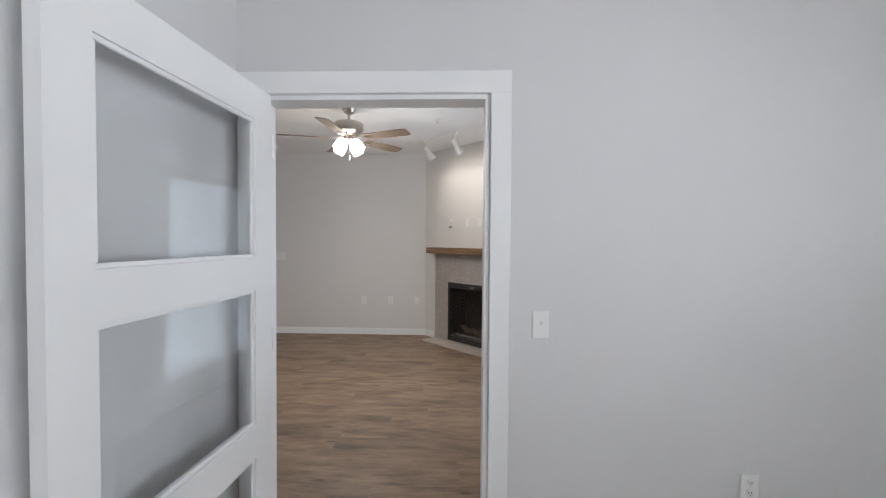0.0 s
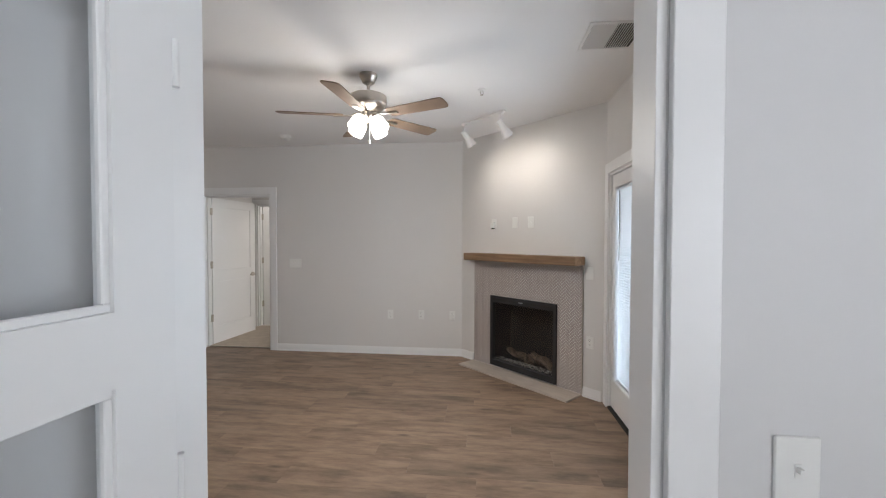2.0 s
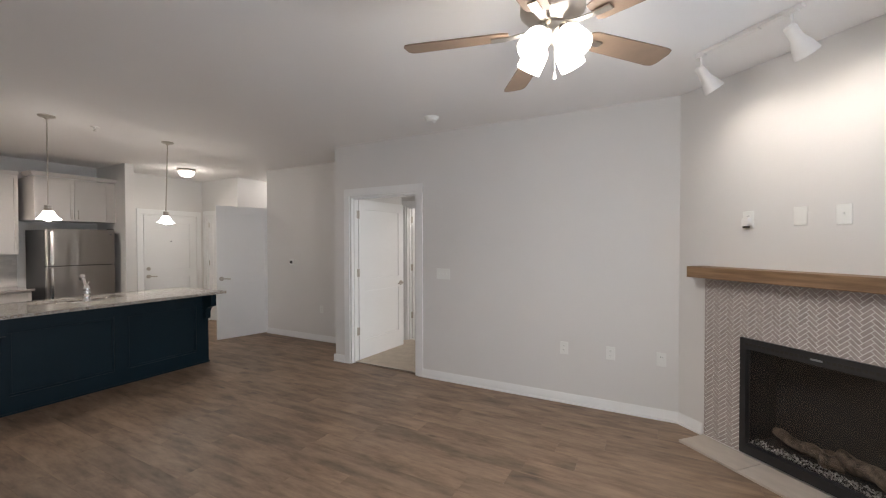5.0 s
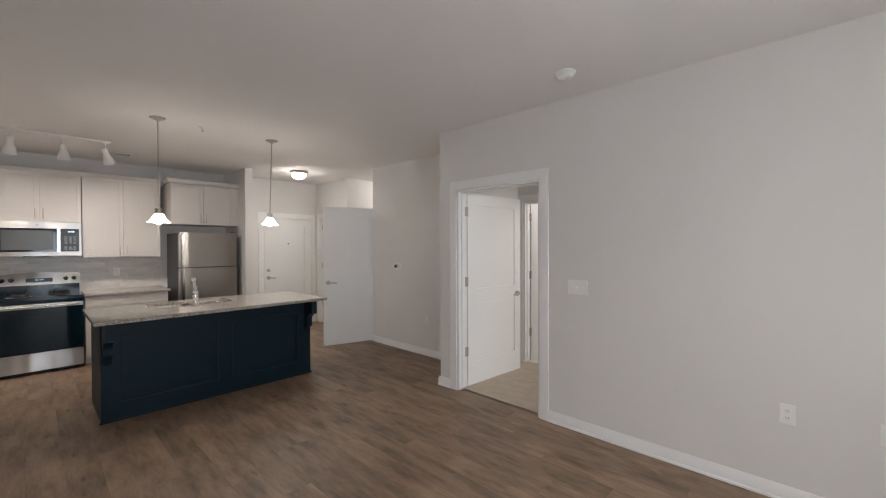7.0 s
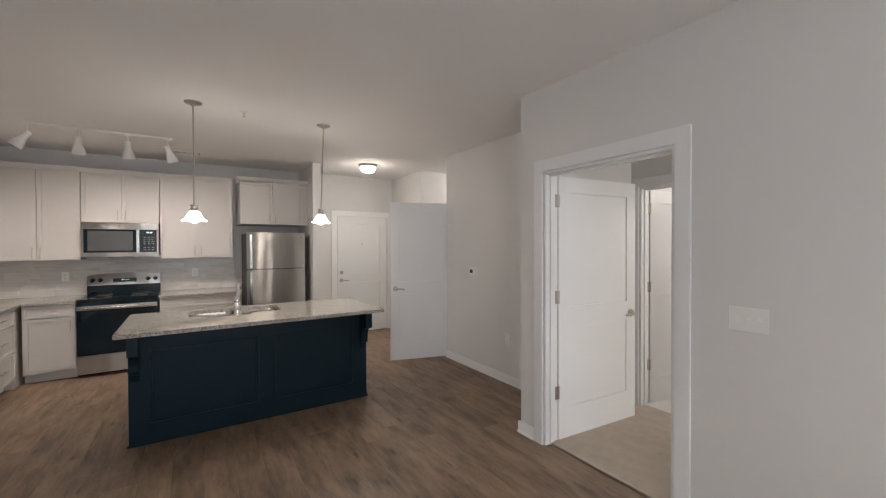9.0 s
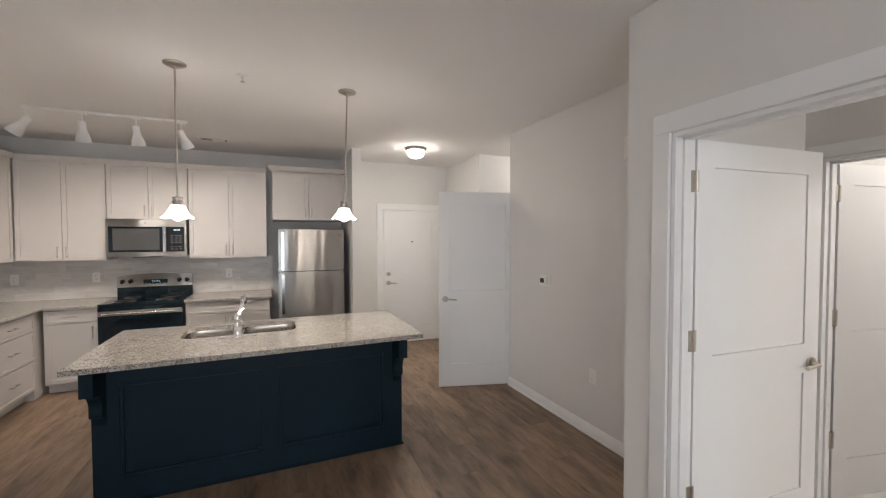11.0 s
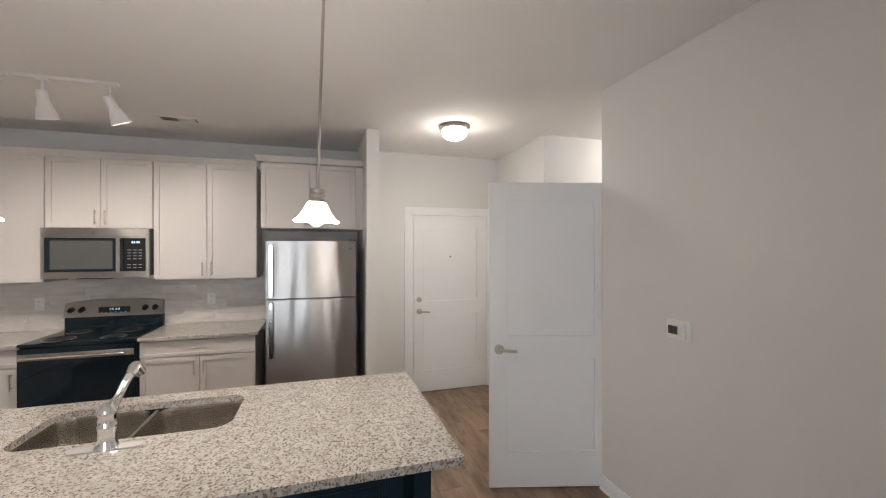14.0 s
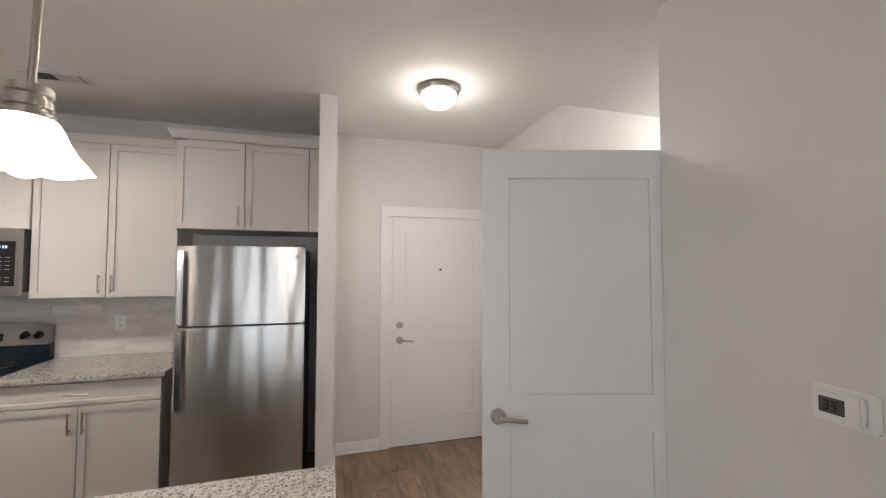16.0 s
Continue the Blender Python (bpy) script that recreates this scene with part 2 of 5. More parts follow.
def stone_tile(name, lo, hi, rough, stretch, scale):
    """Veined stone tile whose tone differs from piece to piece."""
    m, nt, bsdf = nodes_of(name)
    n1 = noisy(nt, mapped(nt, stretch, 23.0), scale, 5, 0.6)
    col = ramp(nt, n1, ((0.3, lo), (0.7, hi)))
    info = nt.nodes.new("ShaderNodeObjectInfo")
    geo = nt.nodes.new("ShaderNodeNewGeometry")
    add = nt.nodes.new("ShaderNodeMath")
    add.operation = "WRAP"
    add.inputs[1].default_value, add.inputs[2].default_value = 1.0, 0.0
    plus = nt.nodes.new("ShaderNodeMath")
    nt.links.new(info.outputs["Random"], plus.inputs[0])
    nt.links.new(geo.outputs["Random Per Island"], plus.inputs[1])
    nt.links.new(plus.outputs[0], add.inputs[0])
    col = blend(nt, 1.0, col, ramp(nt, add.outputs[0], ((0.0, (0.90, 0.90, 0.90)), (1.0, (1.06, 1.055, 1.05)))), "MULTIPLY")
    nt.links.new(col, bsdf.inputs["Base Color"])
    bsdf.inputs["Roughness"].default_value = rough
    return m


def clear_glass():
    """Thin pane: clear through, mirror gloss by Fresnel."""
    m, nt, bsdf = nodes_of("clear_glass")
    clear = nt.nodes.new("ShaderNodeBsdfTransparent")
    clear.inputs[0].default_value = (0.97, 0.98, 0.985, 1)
    gloss = nt.nodes.new("ShaderNodeBsdfGlossy")
    gloss.inputs["Roughness"].default_value = 0.0
    facing = nt.nodes.new("ShaderNodeLayerWeight")
    facing.inputs["Blend"].default_value = 0.5
    power = nt.nodes.new("ShaderNodeMath")
    power.operation, power.inputs[1].default_value = "POWER", 5.0
    nt.links.new(facing.outputs["Facing"], power.inputs[0])
    fres = nt.nodes.new("ShaderNodeMath")
    fres.operation, fres.inputs[1].default_value, fres.inputs[2].default_value = "MULTIPLY_ADD", 0.9, 0.04
    nt.links.new(power.outputs[0], fres.inputs[0])
    mix = nt.nodes.new("ShaderNodeMixShader")
    nt.links.new(fres.outputs[0], mix.inputs[0])
    nt.links.new(clear.outputs[0], mix.inputs[1])
    nt.links.new(gloss.outputs[0], mix.inputs[2])
    nt.nodes.remove(bsdf)
    for node in nt.nodes:
        if node.type == "OUTPUT_MATERIAL":
            nt.links.new(mix.outputs[0], node.inputs[0])
    return m


M_PLANK, M_BEAM, M_GRANITE, M_STEEL, M_GLASS = plank_wood(), beam_wood(), granite(), steel(), clear_glass()
M_HERR = stone_tile("taupe_mosaic_tile", (0.37, 0.32, 0.298), (0.48, 0.425, 0.40), 0.42, (1, 1, 1), 30)
M_SPLASH = stone_tile("grey_veined_splash_tile", (0.575, 0.545, 0.515), (0.735, 0.70, 0.668), 0.3, (1, 1.0, 4.0), 5)
M_DARKGLASS = surface("dark_oven_glass", (0.004, 0.012, 0.019), 0.04, vary=0.0, bump=0)
M_ENAMEL = surface("black_enamel", (0.006, 0.015, 0.022), 0.13, vary=0.1, bump=0)
M_SATIN = surface("satin_steel_bar", (0.66, 0.635, 0.60), 0.22, 1.0, vary=0.03, fine=250, bump=0.04, depth=0.0003)
M_PAN = surface("bright_drip_pan", (0.78, 0.76, 0.73), 0.24, 1.0, vary=0.04, bump=0)
M_PEBBLE = surface("glass_pebbles", (0.30, 0.285, 0.265), 0.12, vary=0.7, big=40, bump=0)


# ---- builders ----
def box(bm, x0, x1, y0, y1, z0, z1, bev=0.0, m=None):
    c = Matrix.Translation(((x0 + x1) / 2, (y0 + y1) / 2, (z0 + z1) / 2)) @ Matrix.Diagonal((x1 - x0, y1 - y0, z1 - z0, 1))
    made = bmesh.ops.create_cube(bm, size=1, matrix=(m @ c) if m else c)["verts"]
    if bev:
        edges = list({e for v in made for e in v.link_edges})
        bmesh.ops.bevel(bm, geom=edges, offset=bev, segments=2 if bev > 0.003 else 1, affect="EDGES")


def rod(bm, p0, p1, r, r2=None, seg=16):
    p0, p1 = Vector(p0), Vector(p1)
    d = p1 - p0
    m = Matrix.Translation((p0 + p1) / 2) @ d.to_track_quat("Z", "Y").to_matrix().to_4x4()
    bmesh.ops.create_cone(bm, cap_ends=True, segments=seg, radius1=r, radius2=r if r2 is None else r2, depth=d.length, matrix=m)


def pipe(bm, pts, r, seg=12):
    for a, b in zip(pts, pts[1:]):
        rod(bm, a, b, r, seg=seg)
    for p in pts[1:-1]:
        bmesh.ops.create_uvsphere(bm, u_segments=seg, v_segments=8, radius=r, matrix=Matrix.Translation(p))


def lathe(bm, profile, seg=32, m=None, wave=None):
    rings = []
    for k, (r, z) in enumerate(profile):
        ring = []
        for i in range(seg):
            a = math.tau * i / seg
            dr, dz = wave(k, a) if wave else (0, 0)
            p = Vector(((r + dr) * math.cos(a), (r + dr) * math.sin(a), z + dz))
            ring.append(bm.verts.new(m @ p if m else p))
        rings.append(ring)
    for a, b in zip(rings, rings[1:]):
        for i in range(seg):
            bm.faces.new((a[i], a[(i + 1) % seg], b[(i + 1) % seg], b[i]))
    if profile[0][0] > 0:
        bm.faces.new(list(reversed(rings[0])))
    if profile[-1][0] > 0:
        bm.faces.new(rings[-1])
    bmesh.ops.recalc_face_normals(bm, faces=bm.faces[:])


def mesh_of(name, bm, material):
    me = bpy.data.meshes.new(name)
    bm.to_mesh(me)
    bm.free()
    me.materials.append(material)
    me.polygons.foreach_set("use_smooth", [True] * len(me.polygons))
    me.set_sharp_from_angle(angle=radians(32))
    return me


def part(name, bm, material, parent, label="", m=None):
    ob = new(name, mesh_of(name, bm, material))
    ob.parent = parent
    if m is not None:
        ob.matrix_basis = m
    if label:
        tagged(ob, label)
    return ob


def thing(name, m, label, category, group=""):
    ob = new(name)
    ob.empty_display_size = 0.05
    ob.matrix_basis = m
    return tagged(ob, label, category, group)


def structure(name, bm, material, label=""):
    return tagged(new(name, mesh_of(name, bm, material)), label, "", "", "structure")


def bm_box(*a, **k):
    bm = bmesh.new()
    box(bm, *a, **k)
    return bm


def cells(s0, s1, z0, z1, holes):
    """The rectangles left of a wall once its openings are cut out."""
    ss = sorted({s0, s1, *[h[0] for h in holes], *[h[1] for h in holes]})
    zs = sorted({z0, z1, *[h[2] for h in holes], *[h[3] for h in holes]})
    for a, b in zip(ss, ss[1:]):
        for c, d in zip(zs, zs[1:]):
            if not any(h[0] <= (a + b) / 2 <= h[1] and h[2] <= (c + d) / 2 <= h[3] for h in holes):
                yield a, b, c, d


def wall(name, axis, t0, t1, s0, s1, holes=(), material=None, label="", z1=CEIL):
    bm = bmesh.new()
    for a, b, c, d in cells(s0, s1, 0.0, z1, [(*h[:2], max(h[2], 0.0), h[3]) for h in holes]):
        if axis == "y":
            box(bm, a, b, t0, t1, c, d)
        else:
            box(bm, t0, t1, a, b, c, d)
    bmesh.ops.remove_doubles(bm, verts=bm.verts[:], dist=0.0001)
    return structure(name, bm, material or M_WALL, label)


# ---- walls, floors, ceiling ----
STUDY_DOOR, BED_DOOR, BATH_DOOR = (-0.448, 0.515, 0, 2.045), (-3.632, -2.665, 0, 2.095), (-3.645, -2.85, 0, 2.08)
ENTRY_DOOR, CLOSET_DOOR, LAUNDRY_DOOR = (5.985, 6.905, 0, 2.03), (-8.03, -7.24, 0, 2.05), (7.0, 7.86, 0, 2.12)
PATIO = (2.985, 4.765, 0, 2.075)
wall("wall_study_north", "y", 1.87, 1.975, -0.67, 3.12, [STUDY_DOOR], M_STUDY, "smooth off-white painted wall with a glazed door")
wall("wall_living_south", "y", 1.87, 1.99, -3.0, -0.67)
wall("wall_kitchen_south", "y", 1.53, 1.65, -8.4, -3.0)
wall("wall_kitchen_jog", "x", -3.0, -2.88, 1.53, 1.87)
wall("wall_east", "x", 1.30, 1.45, 1.975, 9.0, [PATIO, (6.45, 7.35, 0.8, 2.2)], None, "pale greige painted wall with double patio doors")
wall("wall_north", "y", 6.167, 6.297, -3.883, 1.30, [BED_DOOR], None, "pale greige painted wall with a bedroom door")
wall("wall_bedroom_west", "x", -3.883, -3.733, 6.297, 9.0)
wall("wall_bath", "y", 7.47, 7.59, -3.733, 1.30, [BATH_DOOR])
wall("wall_alcove", "y", 6.848, 6.97, -6.04, -3.883, (), None, "pale beige painted wall of the entry alcove")
wall("wall_hall_east", "x", -6.04, -5.92, 6.97, 9.0, [LAUNDRY_DOOR])
wall("wall_closet", "y", 7.03, 7.15, -8.30, -7.08, [CLOSET_DOOR])
wall("wall_hall_west", "x", -7.20, -7.08, 7.15, 9.0)
wall("wall_entry", "x", -8.30, -8.175, 5.505, 7.03, [ENTRY_DOOR])
wall("wall_wing", "y", 5.39, 5.505, -8.275, -7.37)
wall("wall_kitchen_west", "x", -8.40, -8.275, 1.65, 5.505)
wall("wall_back", "y", 9.0, 9.12, -8.4, 1.45)
wall("wall_study_west", "x", -0.67, -0.55, -2.0, 1.87, (), M_STUDY)
wall("wall_study_east", "x", 3.0, 3.12, -2.0, 1.87, [(-1.9, -0.2, 0.85, 2.25)], M_STUDY)
wall("wall_study_south", "y", -2.12, -2.0, -0.67, 3.12, (), M_STUDY)
wall("wall_entry_back", "x", -8.42, -8.30, 5.505, 9.0)

FA, FU, FN = Vector((-0.085, 6.167, 0)), Vector((0.7274, -0.6863, 0)), Vector((-0.6863, -0.7274, 0))
FIRE = Matrix(((FU.x, -FN.x, 0, FA.x), (FU.y, -FN.y, 0, FA.y), (0, 0, 1, 0), (0, 0, 0, 1)))
bm = bmesh.new()
for a, b, c, d in cells(0.0, 1.904, 0.0, CEIL, [(0.535, 1.385, 0.05, 0.83)]):
    box(bm, a, b, 0.0, 0.1, c, d, m=FIRE)
bmesh.ops.remove_doubles(bm, verts=bm.verts[:], dist=0.0001)
structure("wall_fireplace", bm, M_WALL, "pale angled corner wall above the fireplace")

structure("ceiling", bm_box(-8.5, 3.2, -2.2, 9.2, CEIL, CEIL + 0.15), M_CEIL, "smooth off-white painted ceiling")
structure("floor_carpet", bm_box(-3.733, 1.30, 6.24, 7.53, -0.05, 0.012), M_CARPET, "beige cut-pile bedroom carpet")
structure("floor_bath", bm_box(-3.733, 1.30, 7.53, 9.0, -0.05, 0.01), M_BATH)
structure("floor_study", bm_box(-0.55, 3.0, -2.0, 1.87, -0.05, 0.008), M_CARPET)
structure("ground", bm_box(-60, 60, -60, 60, -3.2, -3.0), M_DECK)


def baseboards(runs):
    """Runs of (x0, y0, x1, y1, side): the board stands on the side the normal points to."""
    for x0, y0, x1, y1 in runs:
        d = Vector((x1 - x0, y1 - y0, 0))
        m = Matrix.Translation((x0, y0, 0)) @ Matrix.Rotation(math.atan2(d.y, d.x), 4, "Z")
        bm = bmesh.new()
        prof = ((0, 0), (0.022, 0), (0.022, 0.012), (0.014, 0.020), (0.014, 0.070), (0.008, 0.082), (0.006, 0.092), (0, 0.092))
        a = [bm.verts.new(m @ Vector((0, p, z))) for p, z in prof]
        b = [bm.verts.new(m @ Vector((d.length, p, z))) for p, z in prof]
        for i in range(len(prof)):
            j = (i + 1) % len(prof)
            bm.faces.new((a[i], b[i], b[j], a[j]))
        bm.faces.new(a), bm.faces.new(b)
        bmesh.ops.recalc_face_normals(bm, faces=bm.faces[:])
        structure("baseboard", bm, M_TRIM, "white moulded baseboard")


def f_at(u, out=0.0):
    p = FA + FU * u + FN * out
    return p.x, p.y


# the room lies to the left of each run's direction
baseboards([(*f_at(0.0), -2.58, 6.167), (*f_at(0.215), *f_at(0.0)), (*f_at(1.875), *f_at(1.69)), (-3.727, 6.167, -3.905, 6.167), (-3.883, 6.167, -3.883, 6.826),
            (-3.883, 6.848, -6.04, 6.848), (-8.175, 5.895, -8.175, 5.527), (-7.37, 5.527, -7.37, 5.39), (-8.175, 5.505, -7.392, 5.505),
            (-7.08, 7.03, -7.16, 7.03), (-3.0, 1.99, -0.55, 1.99), (0.61, 1.975, 1.30, 1.975), (1.30, 1.99, 1.30, 2.88), (-7.08, 9.0, -7.08, 7.03), (3.0, 1.87, 0.61, 1.87)])


def casing(name, axis, face, out, s0, s1, top, wide=0.09, left=True, right=True):
    """Flat trim round an opening: two legs and a head, on the wall's face."""
    t0, t1 = sorted((face, face + out * 0.018))
    bm = bmesh.new()
    r = 0.006
    runs = [(s0 - wide, s1 + wide, top + r, top + wide + r)]
    if left:
        runs.append((s0 - wide, s0 - r, 0.0, top + r))
    if right:
        runs.append((s1 + r, s1 + wide, 0.0, top + r))
    for a, b, c, d in runs:
        if axis == "y":
            box(bm, a, b, t0, t1, c, d, bev=0.002)
        else:
            box(bm, t0, t1, a, b, c, d, bev=0.002)
    structure(name, bm, M_TRIM, "flat white painted door casing")


def jamb(name, axis, t0, t1, s0, s1, top, stop=None):
    """Lining of an opening with its door stop."""
    bm = bmesh.new()
    th = 0.016
    runs = [(s0 - 0.002, s0 + th, 0.0, top, t0, t1), (s1 - th, s1 + 0.002, 0.0, top, t0, t1), (s0 + th, s1 - th, top - th, top + 0.002, t0, t1)]
    if stop:
        runs += [(s0 + th, s0 + th + 0.012, 0.0, top - th, *stop), (s1 - th - 0.012, s1 - th, 0.0, top - th, *stop), (s0 + th, s1 - th, top - th - 0.012, top - th, *stop)]
    for a, b, c, d, e, f in runs:
        if axis == "y":
            box(bm, a, b, e, f, c, d, bev=0.0012)
        else:
            box(bm, e, f, a, b, c, d, bev=0.0012)
    structure(name, bm, M_TRIM, "white painted door jamb")


casing("trim_study_door", "y", 1.87, -1, *STUDY_DOOR[:2], 2.045)
casing("trim_study_door_living", "y", 1.975, 0.7, *STUDY_DOOR[:2], 2.045)
jamb("jamb_study_door", "y", 1.868, 1.977, *STUDY_DOOR[:2], 2.045)
casing("trim_bedroom_door", "y", 6.167, -1, *BED_DOOR[:2], 2.095)
jamb("jamb_bedroom_door", "y", 6.165, 6.299, *BED_DOOR[:2], 2.095, (6.21, 6.25))
casing("trim_bath_door", "y", 7.47, -1, *BATH_DOOR[:2], 2.08, 0.075)
jamb("jamb_bath_door", "y", 7.468, 7.592, *BATH_DOOR[:2], 2.08, (7.51, 7.55))
casing("trim_entry_door", "x", -8.175, 1, *ENTRY_DOOR[:2], 2.03)
jamb("jamb_entry_door", "x", -8.29, -8.173, *ENTRY_DOOR[:2], 2.03)
casing("trim_closet_door", "y", 7.03, -1, *CLOSET_DOOR[:2], 2.05)
jamb("jamb_closet_door", "y", 7.028, 7.152, *CLOSET_DOOR[:2], 2.05)
jamb("jamb_laundry_door", "x", -6.042, -5.918, *LAUNDRY_DOOR[:2], 2.12)
casing("trim_patio_door", "x", 1.30, -1, *PATIO[:2], 2.075)


# ---- doors ----
def lever(parent, x, z, y, way, towards, material=None, label="satin nickel lever handle"):
    """Round rose with a bent lever; way: -1 or 1, the side it faces; towards: direction of the grip."""
    bm = bmesh.new()
    rod(bm, (x, y, z), (x, y + way * 0.012, z), 0.033, seg=24)
    rod(bm, (x, y + way * 0.012, z), (x, y + way * 0.045, z), 0.013)
    pipe(bm, [(x, y + way * 0.045, z), (x + towards * 0.03, y + way * 0.05, z + 0.002), (x + towards * 0.115, y + way * 0.05, z - 0.006)], 0.0095)
    return part("handle", bm, material or M_NICKEL, parent, label)


def hinge(parent, x, y, z, m=None):
    bm = bmesh.new()
    rod(bm, (x, y, z - 0.05), (x, y, z + 0.05), 0.008, seg=10)
    box(bm, x - 0.03, x + 0.014, y - 0.002, y + 0.004, z - 0.05, z + 0.05)
    part("hinge", bm, M_NICKEL, parent, "nickel butt hinge")


def panel_slab(parent, w, h, t, panels, rec=0.007):
    bm = bmesh.new()
    for a, b, c, d in cells(0, w, 0, h, panels):
        box(bm, a, b, 0, t, c, d)
    bmesh.ops.remove_doubles(bm, verts=bm.verts[:], dist=0.0001)
    leaf = part("leaf", bm, M_DOOR, parent)
    for a, b, c, d in panels:
        bm = bmesh.new()
        g = 0.0013
        box(bm, a + g, b - g, rec, t - rec, c + g, d - g, bev=0.0015)
        box(bm, a - 0.002, b + 0.002, t / 2 - 0.003, t / 2 + 0.003, c - 0.002, d + 0.002)
        part("panel", bm, M_DOOR, leaf)


def panel_door(name, m, w, h, label, knob, hinges=(), faces=(-1, 1), towards=-1, group="interior doors"):
    """Two-panel door: x from the hinge, y through the leaf."""
    ob = thing(name, m, label, "door", group)
    t, sx = 0.036, 0.115
    mid = 0.95
    panel_slab(ob, w, h, t, [(sx, w - sx, 0.245, mid - 0.07), (sx, w - sx, mid + 0.09, h - 0.125)])
    if knob:
        for way in faces:
            lever(ob, w - 0.065, knob, 0 if way < 0 else t, way, towards)
    for z in hinges:
        hinge(ob, -0.004, 0.0, z)
    return ob


def along(x, y, dx, dy, z=0.008):
    return pose(x, y, z, 0, 0, math.degrees(math.atan2(dy, dx)))


panel_door("bedroom_door", along(-3.610, 6.305, 0.075, 1.0), 0.92, 2.07, "white two-panel interior door standing open into the carpeted bedroom", 0.93, (0.375, 1.125, 1.875))
panel_door("bathroom_door", along(-3.622, 7.605, 0.22, 0.975), 0.76, 2.05, "white two-panel door ajar to the lit bathroom", 0.93, (0.375, 1.125, 1.875))
panel_door("laundry_door", along(-6.062, 6.925, -0.27, -0.963, 0.012), 0.845, 2.095, "white two-panel closet door swung wide open by the entry", 0.95)
panel_door("closet_door", along(-8.012, 7.068, 1, 0), 0.755, 2.025, "closed white two-panel closet door beside the entrance", 0.95, (0.375, 1.125, 1.875))
entry = panel_door("entrance_door", along(-8.20, 6.888, 0, -1), 0.886, 2.005, "closed white entrance door with deadbolt and peephole", 0.925, (0.375, 1.1, 1.8), (1,))
bm = bmesh.new()
rod(bm, (0.886 - 0.065, 0.036, 1.06), (0.886 - 0.065, 0.052, 1.06), 0.03, seg=24)
box(bm, 0.886 - 0.07, 0.886 - 0.06, 0.05, 0.07, 1.045, 1.075, bev=0.002)
part("deadbolt", bm, M_NICKEL, entry, "round nickel deadbolt")
bm = bmesh.new()
rod(bm, (0.443, 0.030, 1.55), (0.443, 0.040, 1.55), 0.009)
part("peephole", bm, M_BLACK, entry, "small dark peephole")
structure("threshold_entry", bm_box(-8.29, -8.17, 6.0, 6.89, 0.0, 0.014, bev=0.003), M_GAP)
structure("threshold_bedroom", bm_box(-3.616, -2.681, 6.215, 6.245, 0.0, 0.016, bev=0.004), M_NICKEL)

# glazed study door, swung open towards the study
sd = thing("study_door", along(-0.3835, 1.830, -0.055, -0.9985), "white glazed door with three panes standing open", "door")
SW, ST = 0.86, 0.04
PANES = [(0.118, SW - 0.104, 0.20, 0.585), (0.118, SW - 0.104, 0.715, 1.24), (0.118, SW - 0.104, 1.365, 1.895)]
bm = bmesh.new()
for a, b, c, d in cells(0, SW, 0, 2.025, PANES):
    box(bm, a, b, -ST, 0, c, d)
bmesh.ops.remove_doubles(bm, verts=bm.verts[:], dist=0.0001)
part("door_frame", bm, M_DOOR, sd)
for a, b, c, d in PANES:
    part("pane", bm_box(a + 0.001, b - 0.001, -0.023, -0.017, c + 0.001, d - 0.001), M_GLASS, sd, "clear glass pane").visible_shadow = False
    bm = bmesh.new()
    for p, q, u, v in ((a, b, c, c + 0.014), (a, b, d - 0.014, d), (a, a + 0.014, c + 0.014, d - 0.014), (b - 0.014, b, c + 0.014, d - 0.014)):
        box(bm, p, q, -0.017, -0.006, u, v, bev=0.002)
    part("bead", bm, M_DOOR, sd)
for z in (0.25, 1.02, 1.82):
    bm = bmesh.new()
    rod(bm, (-0.012, -0.004, z - 0.045), (-0.012, -0.004, z + 0.045), 0.007, seg=10)
    box(bm, -0.0125, 0.001, -0.03, -0.004, z - 0.045, z + 0.045)
    part("hinge", bm, M_DOOR, sd, "white painted butt hinge")
bm = bmesh.new()
box(bm, 0.5135 - 0.0165, 0.4995, 1.885, 1.925, 0.83, 0.90)
structure("trim_strike_plate", bm, M_NICKEL, "nickel strike plate")


